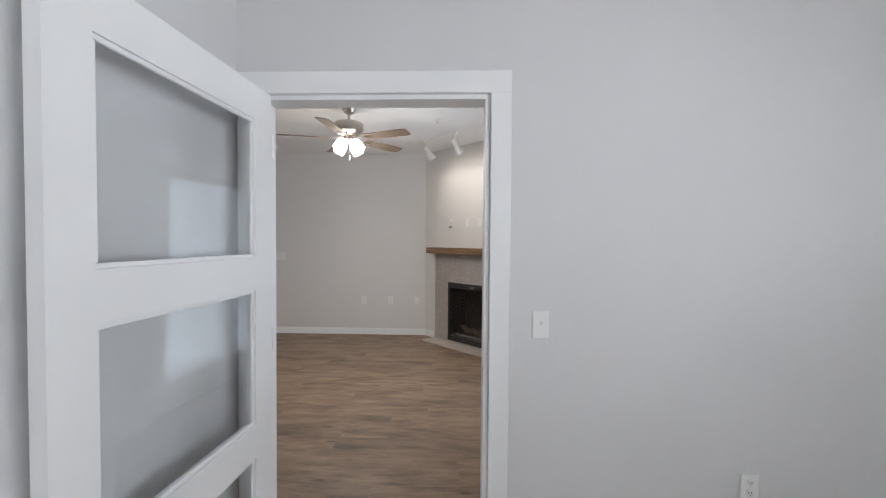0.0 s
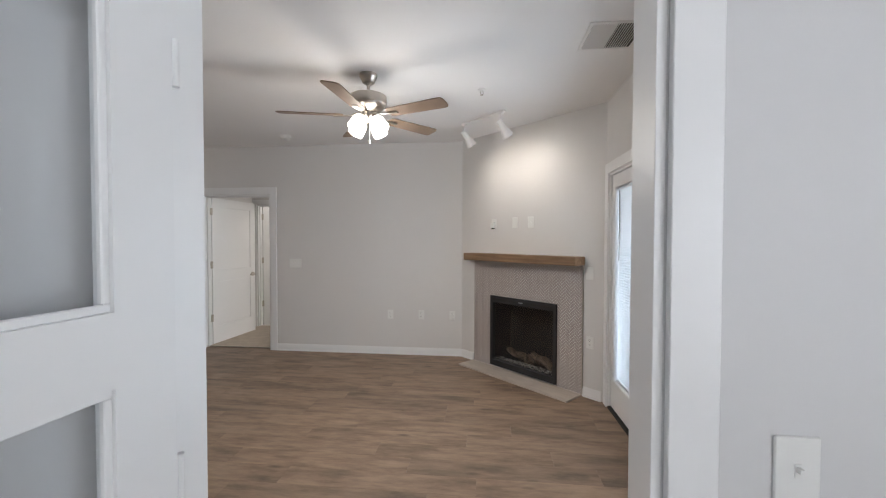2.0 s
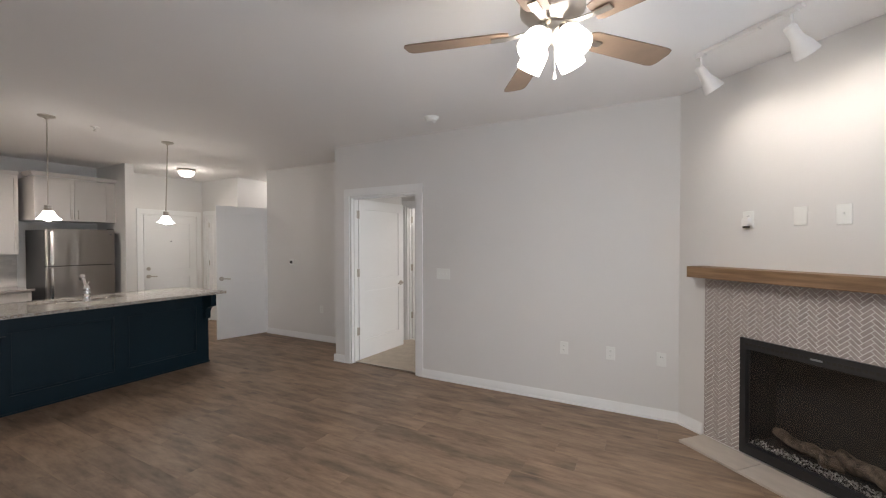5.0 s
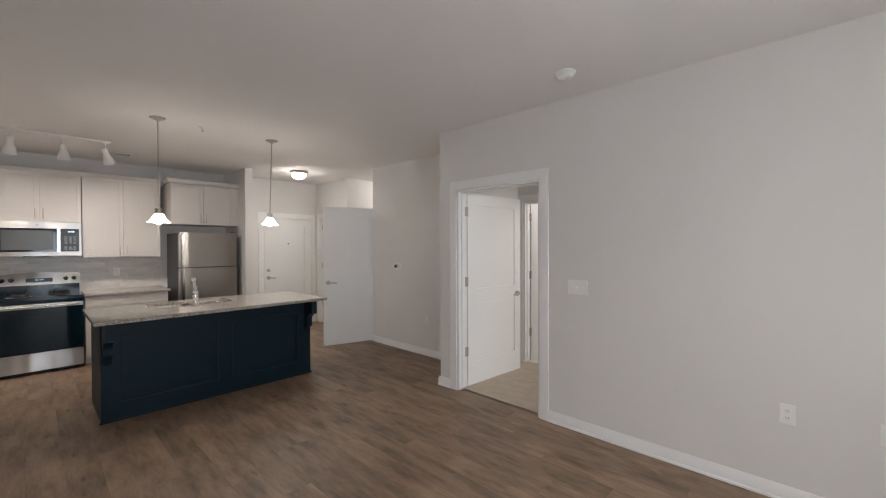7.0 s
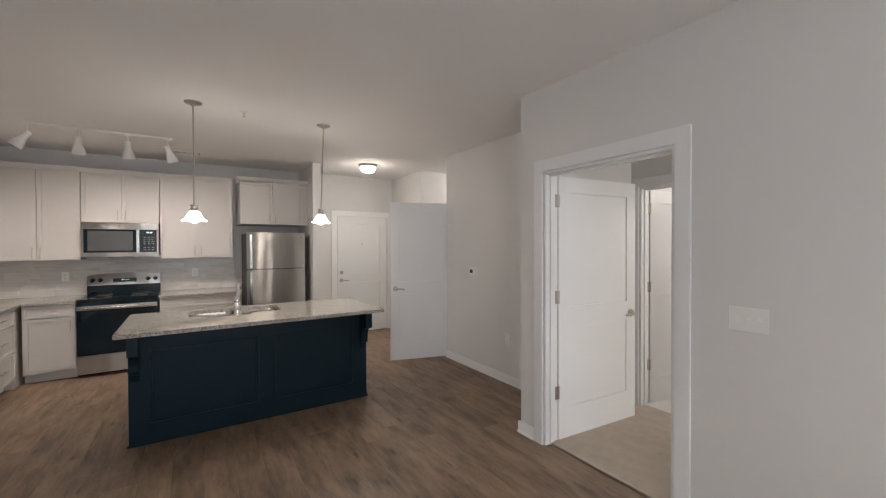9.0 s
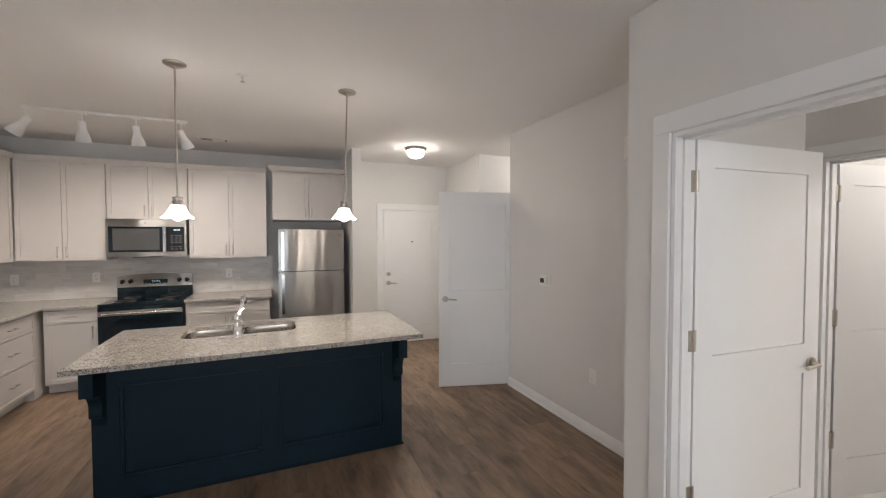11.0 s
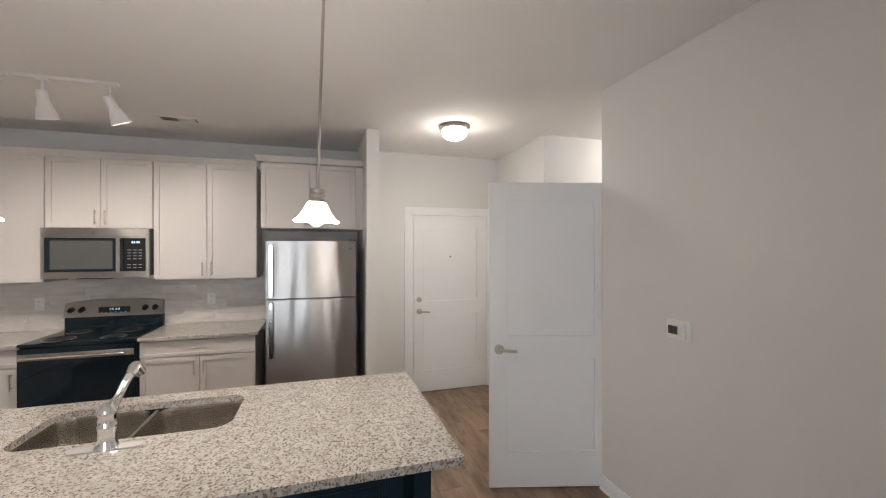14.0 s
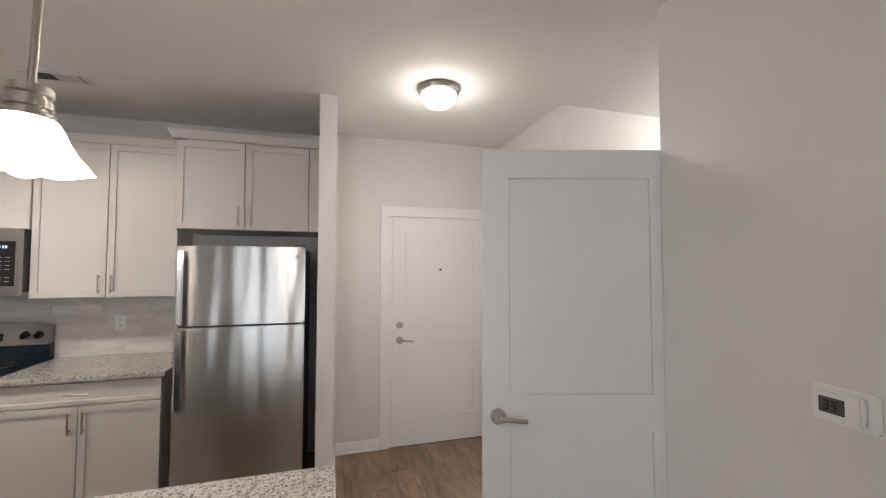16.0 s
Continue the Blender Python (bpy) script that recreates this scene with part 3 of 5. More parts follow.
# ---- patio doors ----
def patio_leaf(m, w, lockside):
    ob = thing("patio_door", m, "closed white patio door with a long glass light and lowered mini blind", "door", "patio doors")
    h, t = 2.03, 0.045
    g = (0.098, w - 0.098, 0.255, 1.915)
    bm = bmesh.new()
    for a, b, c, d in cells(0, w, 0, h, [g]):
        box(bm, a, b, 0, t, c, d)
    bmesh.ops.remove_doubles(bm, verts=bm.verts[:], dist=0.0001)
    for a, b, c, d in ((g[0] - 0.03, g[1] + 0.03, g[2] - 0.03, g[2]), (g[0] - 0.03, g[1] + 0.03, g[3], g[3] + 0.03), (g[0] - 0.03, g[0], g[2], g[3]), (g[1], g[1] + 0.03, g[2], g[3])):
        box(bm, a, b, -0.012, 0.0, c, d, bev=0.004)
    part("leaf", bm, M_DOOR, ob)
    for y in (0.004, 0.036):
        part("pane", bm_box(g[0], g[1], y, y + 0.004, g[2], g[3]), M_GLASS, ob, "clear glass pane").visible_shadow = False
    bm = bmesh.new()
    box(bm, g[0] + 0.004, g[1] - 0.004, 0.009, 0.034, g[3] - 0.03, g[3] - 0.002, bev=0.003)
    blind = part("blind", bm, M_SLAT, ob, "white mini blind between the panes")
    slat = mesh_of("slat", bm_box(g[0] + 0.008, g[1] - 0.008, -0.0125, 0.0125, -0.0006, 0.0006), M_SLAT)
    for i in range(75):
        o = new("slat", slat)
        o.parent = blind
        o.matrix_basis = pose(0, 0.0215, g[3] - 0.042 - i * 0.0213, -54, 0, 0)
    bm = bmesh.new()
    box(bm, g[0] + 0.008, g[1] - 0.008, 0.012, 0.030, g[2] + 0.004, g[2] + 0.02, bev=0.003)
    part("bottom_rail", bm, M_SLAT, blind)
    bm = bmesh.new()
    rod(bm, (g[0] + 0.05, 0.008, g[3] - 0.03), (g[0] + 0.05, 0.008, g[3] - 0.62), 0.004, seg=8)
    part("wand", bm, M_LCD, blind, "slim grey tilt wand")
    if lockside:
        lever(ob, 0.052, 0.90, 0, -1, -1, label="chrome lever handle", material=M_CHROME)
        bm = bmesh.new()
        rod(bm, (0.052, 0, 1.05), (0.052, -0.016, 1.05), 0.031, seg=24)
        box(bm, 0.047, 0.057, -0.034, -0.014, 1.034, 1.066, bev=0.003)
        part("deadbolt", bm, M_CHROME, ob, "chrome deadbolt thumbturn")
    return ob


# local x runs along -y in the room, local -y faces the room
patio_leaf(pose(1.318, 4.742, 0.025, 0, 0, -90), 0.86, False)
patio_leaf(pose(1.318, 3.872, 0.025, 0, 0, -90), 0.86, True)
structure("trim_patio_astragal", bm_box(1.305, 1.318, 3.855, 3.895, 0.025, 2.05, bev=0.003), M_TRIM)
jamb("jamb_patio_door", "x", 1.302, 1.448, *PATIO[:2], 2.075)
structure("threshold_patio", bm_box(1.29, 1.45, 3.002, 4.748, 0.0, 0.022, bev=0.004), M_GAP, "dark metal patio threshold")

# mini blind in the study window
sb = thing("window_blind", pose(2.965, -1.05, 0.86, 0, 0, 90), "white window blind with open slats in the study", "blind")
part("head_rail", bm_box(-0.845, 0.845, -0.03, 0.03, 1.34, 1.385, bev=0.004), M_TRIM, sb)
slat = mesh_of("slat", bm_box(-0.84, 0.84, -0.024, 0.024, -0.0012, 0.0012), M_TRIM)
for i in range(30):
    o = new("slat", slat)
    o.parent = sb
    o.matrix_basis = pose(0, 0, 0.04 + i * 0.0435, 14, 0, 0)
part("bottom_rail", bm_box(-0.84, 0.84, -0.025, 0.025, 0.0, 0.02, bev=0.004), M_TRIM, sb)

# balcony outside
structure("balcony_floor", bm_box(1.45, 3.4, 1.99, 6.6, -0.25, -0.06), M_DECK, "pale concrete balcony floor")
structure("balcony_side_wall", bm_box(1.45, 3.4, 6.6, 6.75, -0.25, 3.2), M_SIDING, "pale siding wall beside the balcony")
structure("balcony_ceiling", bm_box(1.46, 3.4, 1.99, 6.6, 2.80, 2.95), M_SIDING)
rail = thing("balcony_railing", pose(3.3, 4.3, -0.06), "white balcony railing with upright balusters", "railing")
bm = bmesh.new()
box(bm, -0.03, 0.03, -2.28, 2.28, 1.02, 1.08, bev=0.005)
part("top_rail", bm, M_TRIM, rail)
part("bottom_rail", bm_box(-0.02, 0.02, -2.28, 2.28, 0.08, 0.13, bev=0.004), M_TRIM, rail)
bal = mesh_of("baluster", bm_box(-0.012, 0.012, -0.012, 0.012, 0.13, 1.02), M_TRIM)
for i in range(38):
    o = new("baluster", bal)
    o.parent = rail
    o.matrix_basis = pose(0, -2.2 + i * 0.119, 0)
for y in (-2.25, 2.25):
    part("post", bm_box(-0.045, 0.045, y - 0.045, y + 0.045, 0, 1.14, bev=0.004), M_TRIM, rail)


# ---- kitchen ----
def pull(parent, x, y, z, length, upright):
    bm = bmesh.new()
    d = Vector((0, 0, 1)) if upright else Vector((1, 0, 0))
    c = Vector((x, y - 0.03, z))
    rod(bm, c - d * length / 2, c + d * length / 2, 0.0055, seg=12)
    for k in (-0.38, 0.38):
        p = c + d * length * k
        rod(bm, p, p + Vector((0, 0.03, 0)), 0.0045, seg=10)
    part("handle", bm, M_NICKEL, parent, "brushed nickel bar pull")


def shaker(parent, kind, x0, x1, z0, z1, handle):
    """Shaker front with a recessed panel; handle: (x, z, length, upright)."""
    bm = bmesh.new()
    f = 0.056 if kind == "door" else 0.038
    g = 0.0024
    x0, x1, z0, z1 = x0 + g, x1 - g, z0 + g, z1 - g
    box(bm, x0, x1, -0.020, -0.0005, z0, z1)
    front = min(bm.faces, key=lambda q: q.calc_center_median().y)
    bmesh.ops.bevel(bm, geom=list(front.edges), offset=0.0015, segments=1, affect="EDGES")
    front = min(bm.faces, key=lambda q: q.calc_center_median().y)
    bmesh.ops.inset_individual(bm, faces=[front], thickness=f)
    bmesh.ops.inset_individual(bm, faces=[front], thickness=0.001)
    bmesh.ops.translate(bm, vec=(0, 0.009, 0), verts=list(front.verts))
    ob = part(kind, bm, M_CAB, parent)
    if handle:
        pull(ob, handle[0], -0.02, handle[1], handle[2], handle[3])


def cabinet(name, m, w, d, h, label, fronts, toe=0.0, group="kitchen cabinets"):
    ob = thing(name, m, label, "cabinet", group)
    bm = bmesh.new()
    box(bm, 0.001, w - 0.001, 0.0, d, toe, h, bev=0.001)
    if toe:
        box(bm, 0.001, w - 0.001, 0.075, d, 0.0, toe)
    part("body", bm, M_CAB, ob)
    for f in fronts:
        shaker(ob, *f)
    return ob


def pair(w, z0, z1, hz, length=0.13):
    c = w / 2
    return [("door", 0.0, c, z0, z1, (c - 0.036, hz, length, True)), ("door", c, w, z0, z1, (c + 0.036, hz, length, True))]


UPL = "greige shaker wall cabinet with two doors and nickel pulls"
cabinet("wall_cabinet", pose(-7.963, 1.985, 1.372, 0, 0, 90), 0.77, 0.310, 1.078, UPL, pair(0.77, 0, 1.078, 0.095))
cabinet("wall_cabinet", pose(-7.963, 2.760, 1.838, 0, 0, 90), 0.78, 0.310, 0.612, "short greige shaker wall cabinet above the microwave", pair(0.78, 0, 0.612, 0.095))
cabinet("wall_cabinet", pose(-7.963, 3.545, 1.372, 0, 0, 90), 0.855, 0.310, 1.078, UPL, pair(0.855, 0, 1.078, 0.095))
cabinet("wall_cabinet", pose(-7.675, 4.472, 1.84, 0, 0, 90), 0.84, 0.598, 0.60, "deep greige shaker cabinet over the refrigerator", pair(0.84, 0, 0.60, 0.095))
cabinet("wall_cabinet", pose(-7.02, 1.965, 1.372, 0, 0, 180), 0.90, 0.313, 1.078, UPL, pair(0.90, 0, 1.078, 0.095))
cabinet("wall_cabinet", pose(-6.12, 1.965, 1.372, 0, 0, 180), 0.895, 0.313, 1.078, UPL, pair(0.895, 0, 1.078, 0.095))
structure("trim_cabinet_filler", bm_box(-8.27, -7.675, 5.314, 5.388, 1.84, 2.44), M_CAB)


def crown(pts):
    """Crown strip on the cabinets, along a line of (x, y) with the room on its right."""
    bm = bmesh.new()
    prof = ((0.0, 0.0), (0.012, 0.0), (0.016, 0.014), (0.034, 0.040), (0.038, 0.052), (0.0, 0.052))
    rings = []
    for i, p in enumerate(pts):
        a, b = Vector(pts[max(i - 1, 0)]), Vector(pts[min(i + 1, len(pts) - 1)])
        d0 = (Vector(p) - a).normalized() if i else (b - Vector(p)).normalized()
        d1 = (b - Vector(p)).normalized() if i < len(pts) - 1 else d0
        n0, n1 = Vector((d0.y, -d0.x)), Vector((d1.y, -d1.x))
        n = (n0 + n1) / (1 + n0.dot(n1))
        rings.append([bm.verts.new((p[0] + n.x * o, p[1] + n.y * o, 2.449 + z)) for o, z in prof])
    for a, b in zip(rings, rings[1:]):
        for i in range(len(prof)):
            j = (i + 1) % len(prof)
            bm.faces.new((a[i], b[i], b[j], a[j]))
    bm.faces.new(rings[0]), bm.faces.new(rings[-1])
    bmesh.ops.recalc_face_normals(bm, faces=bm.faces[:])
    structure("trim_crown", bm, M_CAB, "greige crown strip on the wall cabinets")


crown([(-6.12, 1.985), (-7.943, 1.985), (-7.943, 4.40)][::1])
crown([(-7.943, 4.462), (-7.655, 4.462), (-7.655, 5.388)])

cabinet("base_cabinet", pose(-7.665, 2.305, 0, 0, 0, 90), 0.45, 0.60, 0.884, "greige shaker base cabinet with one drawer and one door",
        [("drawer", 0.01, 0.45, 0.735, 0.872, (0.23, 0.805, 0.13, False)), ("door", 0.01, 0.45, 0.115, 0.73, (0.41, 0.63, 0.13, True))], 0.1)
cabinet("base_cabinet", pose(-7.665, 3.545, 0, 0, 0, 90), 0.885, 0.60, 0.884, "greige shaker base cabinet with a wide drawer and two doors",
        [("drawer", 0, 0.885, 0.735, 0.872, (0.4425, 0.805, 0.13, False))] + pair(0.885, 0.115, 0.73, 0.635), 0.1)
for x, w in ((-6.78, 0.78), (-5.915, 0.86)):
    cabinet("drawer_cabinet", pose(x, 2.265, 0, 0, 0, 180), w, 0.60, 0.884, "greige shaker base cabinet with three drawers",
            [("drawer", 0, w, 0.70, 0.872, (w / 2, 0.79, 0.13, False)), ("drawer", 0, w, 0.41, 0.695, (w / 2, 0.56, 0.13, False)), ("drawer", 0, w, 0.115, 0.405, (w / 2, 0.27, 0.13, False))], 0.1)
cabinet("corner_cabinet", pose(-7.562, 2.265, 0, 0, 0, 180), 0.71, 0.60, 0.884, "greige blind corner base cabinet", [])

# worktops
bm = bmesh.new()
box(bm, -8.273, -7.625, 2.31, 2.757, 0.884, 0.914, bev=0.003)
box(bm, -8.273, -5.90, 1.652, 2.31, 0.884, 0.914, bev=0.003)
tagged(new("worktop", mesh_of("worktop", bm, M_GRANITE)), "pale speckled granite L-shaped worktop on the base cabinets", "worktop")
tagged(new("worktop", mesh_of("worktop", bm_box(-8.273, -7.625, 3.538, 4.455, 0.884, 0.914, bev=0.003), M_GRANITE)), "pale speckled granite worktop between range and refrigerator", "worktop")


def plate(m, kind="outlet", gangs=1, label="white plastic wall outlet"):
    """Wall plate in the local xz plane, facing -y."""
    names = {"outlet": "wall_outlet", "switch": "light_switch", "blank": "blank_plate"}
    ob = thing(names[kind], m, label, "switch" if kind == "switch" else "outlet", "wall plates")
    w = {1: 0.074, 2: 0.118, 3: 0.165}[gangs]
    bm = bmesh.new()
    box(bm, -w / 2, w / 2, -0.006, 0.0, -0.059, 0.059, bev=0.0025)
    part("plate", bm, M_PLATE, ob)
    for g in range(gangs):
        x = (g - (gangs - 1) / 2) * 0.046
        bm = bmesh.new()
        if kind == "switch":
            box(bm, x - 0.005, x + 0.005, -0.0075, -0.005, -0.012, 0.012)
            box(bm, x - 0.004, x + 0.004, -0.018, -0.006, -0.001, 0.008, bev=0.001)
            part("toggle", bm, M_PLATE, ob)
        elif kind == "outlet":
            for z in (-0.021, 0.021):
                rod(bm, (x, -0.0055, z), (x, -0.008, z), 0.0165, seg=18)
            part("socket", bm, M_PLATE, ob)
            bm = bmesh.new()
            for z in (-0.021, 0.021):
                for dx in (-0.006, 0.006):
                    box(bm, x + dx - 0.0012, x + dx + 0.0012, -0.0084, -0.0075, z - 0.002, z + 0.007)
                rod(bm, (x, -0.0075, z - 0.008), (x, -0.0084, z - 0.008), 0.0022, seg=8)
            part("slots", bm, M_BLACK, ob, "dark socket slots")
    return ob


# range
rg = thing("range", pose(-7.635, 2.763, 0, 0, 0, 90), "stainless and black electric range with four coil burners", "stove")
RW = 0.765
part("body", bm_box(0.0, RW, 0.0, 0.62, 0.02, 0.895, bev=0.003), M_ENAMEL, rg)
bm = bmesh.new()
box(bm, -0.002, RW + 0.002, -0.03, 0.60, 0.895, 0.918, bev=0.006)
part("cooktop", bm, M_ENAMEL, rg, "black enamel cooktop")
bm = bmesh.new()
box(bm, 0.004, RW - 0.004, -0.035, 0.0, 0.265, 0.885, bev=0.004)
oven = part("oven_door", bm, M_DARKGLASS, rg, "black glass oven door")
part("window", bm_box(0.11, RW - 0.11, -0.0365, -0.034, 0.37, 0.70, bev=0.001), M_DARKGLASS, oven, "dark oven window")
part("band", bm_box(0.004, RW - 0.004, -0.0375, -0.03, 0.79, 0.842, bev=0.003), M_STEEL, oven, "stainless band")
bm = bmesh.new()
rod(bm, (0.05, -0.075, 0.815), (RW - 0.05, -0.075, 0.815), 0.012, seg=14)
for x in (0.08, RW - 0.08):
    rod(bm, (x, -0.075, 0.815), (x, -0.035, 0.815), 0.01)
part("handle", bm, M_SATIN, oven, "stainless bar handle")
part("drawer", bm_box(0.004, RW - 0.004, -0.035, 0.0, 0.045, 0.255, bev=0.005), M_STEEL, rg, "stainless storage drawer")
bm = bmesh.new()
box(bm, 0.0, RW, 0.56, 0.625, 0.90, 1.03, bev=0.004)
part("backsplash", bm, M_ENAMEL, rg, "black lower backguard")
bm = bmesh.new()
segs = 16
ring = [bm.verts.new((0.0, 0.545, 1.03)), bm.verts.new((RW, 0.545, 1.03))]
top = [bm.verts.new((RW * (1 - i / segs), 0.575, 1.158 + 0.030 * math.sin(math.pi * i / segs) ** 0.7)) for i in range(segs + 1)]
face = bm.faces.new(ring + top)
ext = bmesh.ops.extrude_face_region(bm, geom=[face])["geom"]
bmesh.ops.translate(bm, vec=(0, 0.05, 0), verts=[g for g in ext if isinstance(g, bmesh.types.BMVert)])
bmesh.ops.recalc_face_normals(bm, faces=bm.faces[:])
guard = part("control_panel", bm, M_STEEL, rg, "arched stainless control panel")
for x in (0.055, 0.135, RW - 0.135, RW - 0.055):
    bm = bmesh.new()
    rod(bm, (x, 0.560, 1.100), (x, 0.526, 1.092), 0.023, 0.019, seg=20)
    box(bm, x - 0.004, x + 0.004, 0.516, 0.534, 1.074, 1.114, bev=0.001)
    dial = part("knob", bm, M_BLACK, guard, "black control knob")
    bm = bmesh.new()
    rod(bm, (x, 0.561, 1.1003), (x, 0.556, 1.099), 0.029, 0.027, seg=24)
    part("knob_ring", bm, M_CHROME, dial, "thin chrome ring")
bm = bmesh.new()
box(bm, 0.26, 0.505, 0.552, 0.565, 1.055, 1.115, bev=0.002)
disp = part("display", bm, M_BLACK, guard, "black clock display")
bm = bmesh.new()
for i, x in enumerate((0.352, 0.372, 0.398, 0.418)):
    box(bm, x - 0.005, x - 0.002, 0.5505, 0.553, 1.085, 1.104)
    box(bm, x + 0.003, x + 0.006, 0.5505, 0.553, 1.085, 1.104)
    box(bm, x - 0.002, x + 0.003, 0.5505, 0.553, 1.101, 1.104)
for i in range(6):
    box(bm, 0.275 + i * 0.038, 0.29 + i * 0.038, 0.5505, 0.553, 1.064, 1.067)
part("digits", bm, M_DIGIT, disp, "pale lit clock digits")["kind"] = "stuff"
for x, y, r in ((0.2, 0.10, 0.098), (0.57, 0.10, 0.078), (0.2, 0.39, 0.078), (0.57, 0.39, 0.098)):
    bm = bmesh.new()
    lathe(bm, [(0.02, 0.9195), (r - 0.006, 0.9195), (r + 0.004, 0.927), (r + 0.016, 0.923)], 28, Matrix.Translation((x, y, 0)))
    pan = part("drip_pan", bm, M_PAN, rg, "chrome drip pan")
    bm = bmesh.new()
    for q in range(4):
        rr = r - 0.012 - q * 0.019
        n = 24
        for i in range(n):
            a, b = math.tau * i / n, math.tau * (i + 1) / n
            rod(bm, (x + rr * math.cos(a), y + rr * math.sin(a), 0.93), (x + rr * math.cos(b), y + rr * math.sin(b), 0.93), 0.0045, seg=6)
    part("coil", bm, M_IRON, pan, "black heating coil")

# microwave
mw = thing("microwave", pose(-7.885, 2.765, 1.405, 0, 0, 90), "stainless over-the-range microwave with a black window", "microwave")
part("body", bm_box(0.0, 0.768, 0.02, 0.385, 0.012, 0.43, bev=0.003), M_RUBBER, mw)
bm = bmesh.new()
for a, b, c, d in cells(0.0, 0.768, 0.0, 0.43, [(0.025, 0.745, 0.055, 0.345)]):
    box(bm, a, b, -0.012, 0.02, c, d)
bmesh.ops.remove_doubles(bm, verts=bm.verts[:], dist=0.0001)
part("door", bm, M_STEEL, mw, "stainless door frame")
win = part("window", bm_box(0.025, 0.535, -0.009, 0.015, 0.055, 0.345), M_DARKGLASS, mw, "black glass window")
part("mesh_screen", bm_box(0.062, 0.500, -0.0105, -0.0085, 0.078, 0.322, bev=0.002), M_LCD, win, "grey perforated screen")
pad = part("keypad", bm_box(0.572, 0.745, -0.009, 0.015, 0.055, 0.345), M_BLACK, mw, "black keypad")
bm = bmesh.new()
for r in range(7):
    for c in range(3):
        if r not in (2,):
            box(bm, 0.607 + c * 0.042, 0.633 + c * 0.042, -0.0105, -0.0085, 0.083 + r * 0.026, 0.088 + r * 0.026)
part("legend", bm, M_PRINT, pad, "small pale keypad legends")["kind"] = "stuff"
bm = bmesh.new()
for x in (0.640, 0.655, 0.675, 0.690):
    box(bm, x, x + 0.010, -0.0105, -0.0085, 0.300, 0.318)
part("digits", bm, M_DIGIT, pad, "pale lit clock digits")
bm = bmesh.new()
box(bm, 0.538, 0.568, -0.052, -0.036, 0.045, 0.355, bev=0.006)
for z in (0.07, 0.32):
    box(bm, 0.545, 0.561, -0.04, -0.008, z - 0.012, z + 0.012)
part("handle", bm, M_SATIN, mw, "stainless bar handle")
bm = bmesh.new()
rod(bm, (0.365, -0.012, 0.388), (0.365, -0.014, 0.388), 0.014, seg=20)
part("badge", bm, M_PRINT, mw, "round grey badge")
part("vent_grille", bm_box(0.24, 0.5, 0.0, 0.2, -0.008, 0.012), M_BLACK, mw)

# refrigerator
fr = thing("refrigerator", pose(-7.565, 4.533, 0, 0, 0, 90), "stainless top-freezer refrigerator in its alcove", "refrigerator")
part("body", bm_box(0.004, 0.768, 0.0, 0.66, 0.02, 1.71, bev=0.004), M_RUBBER, fr, "dark grey cabinet sides")
for nm, z0, z1 in (("freezer_door", 1.213, 1.722), ("fridge_door", 0.07, 1.200)):
    bm = bmesh.new()
    box(bm, 0.0, 0.772, -0.068, -0.006, z0, z1, bev=0.011)
    d = part(nm, bm, M_STEEL, fr, "brushed stainless door")
    h0, h1 = (1.23, 1.69) if nm == "freezer_door" else (0.70, 1.185)
    bm = bmesh.new()
    box(bm, 0.030, 0.062, -0.118, -0.098, h0, h1, bev=0.007)
    for z in (h0 + 0.03, h1 - 0.03):
        box(bm, 0.034, 0.058, -0.10, -0.066, z - 0.014, z + 0.014, bev=0.003)
    part("handle", bm, M_SATIN, d, "stainless bar handle")
    part("gasket", bm_box(0.012, 0.76, -0.008, 0.004, z0 + 0.01, z1 - 0.01), M_BLACK, d)
bm = bmesh.new()
rod(bm, (0.72, -0.068, 1.655), (0.72, -0.0695, 1.655), 0.014, seg=20)
part("badge", bm, M_PRINT, fr, "round grey badge")
part("kick_plate", bm_box(0.01, 0.765, -0.03, 0.0, 0.0, 0.06), M_BLACK, fr)
bm = bmesh.new()
box(bm, 0.70, 0.77, -0.06, 0.02, 1.722, 1.737, bev=0.004)
part("hinge_cover", bm, M_RUBBER, fr)

# ---- island ----
isl = thing("island", pose(-5.32, 3.475, 0, 0, 0, 90), "dark teal painted kitchen island with framed panels", "island")
IW, ID = 1.915, 0.735
part("body", bm_box(0.018, IW - 0.018, 0.014, ID, 0.0, 0.66), M_NAVY, isl)
for y0, y1 in ((ID - 0.02, ID), (0.014, 0.03)):
    part("rail", bm_box(0.018, IW - 0.018, y0, y1, 0.66, 0.882), M_NAVY, isl)
bm = bmesh.new()
PN = [(0.135, 0.915, 0.16, 0.742), (1.03, 1.768, 0.16, 0.742)]
for a, b, c, d in cells(0.0, IW, 0.0, 0.882, PN):
    box(bm, a, b, -0.002, 0.014, c, d)
bmesh.ops.remove_doubles(bm, verts=bm.verts[:], dist=0.0001)
part("front_panel", bm, M_NAVY, isl)
for a, b, c, d in PN:
    bm = bmesh.new()
    for p, q, u, v in ((a, b, c, c + 0.022), (a, b, d - 0.022, d), (a, a + 0.022, c + 0.022, d - 0.022), (b - 0.022, b, c + 0.022, d - 0.022)):
        box(bm, p, q, 0.002, 0.013, u, v, bev=0.003)
    part("moulding", bm, M_NAVY, isl)
for x in (0.0, IW - 0.018):
    part("end_panel", bm_box(x, x + 0.018, 0.014, ID, 0.0, 0.882, bev=0.001), M_NAVY, isl)
part("base_shoe", bm_box(-0.012, IW + 0.012, -0.014, -0.002, 0.0, 0.02, bev=0.004), M_NAVY, isl)


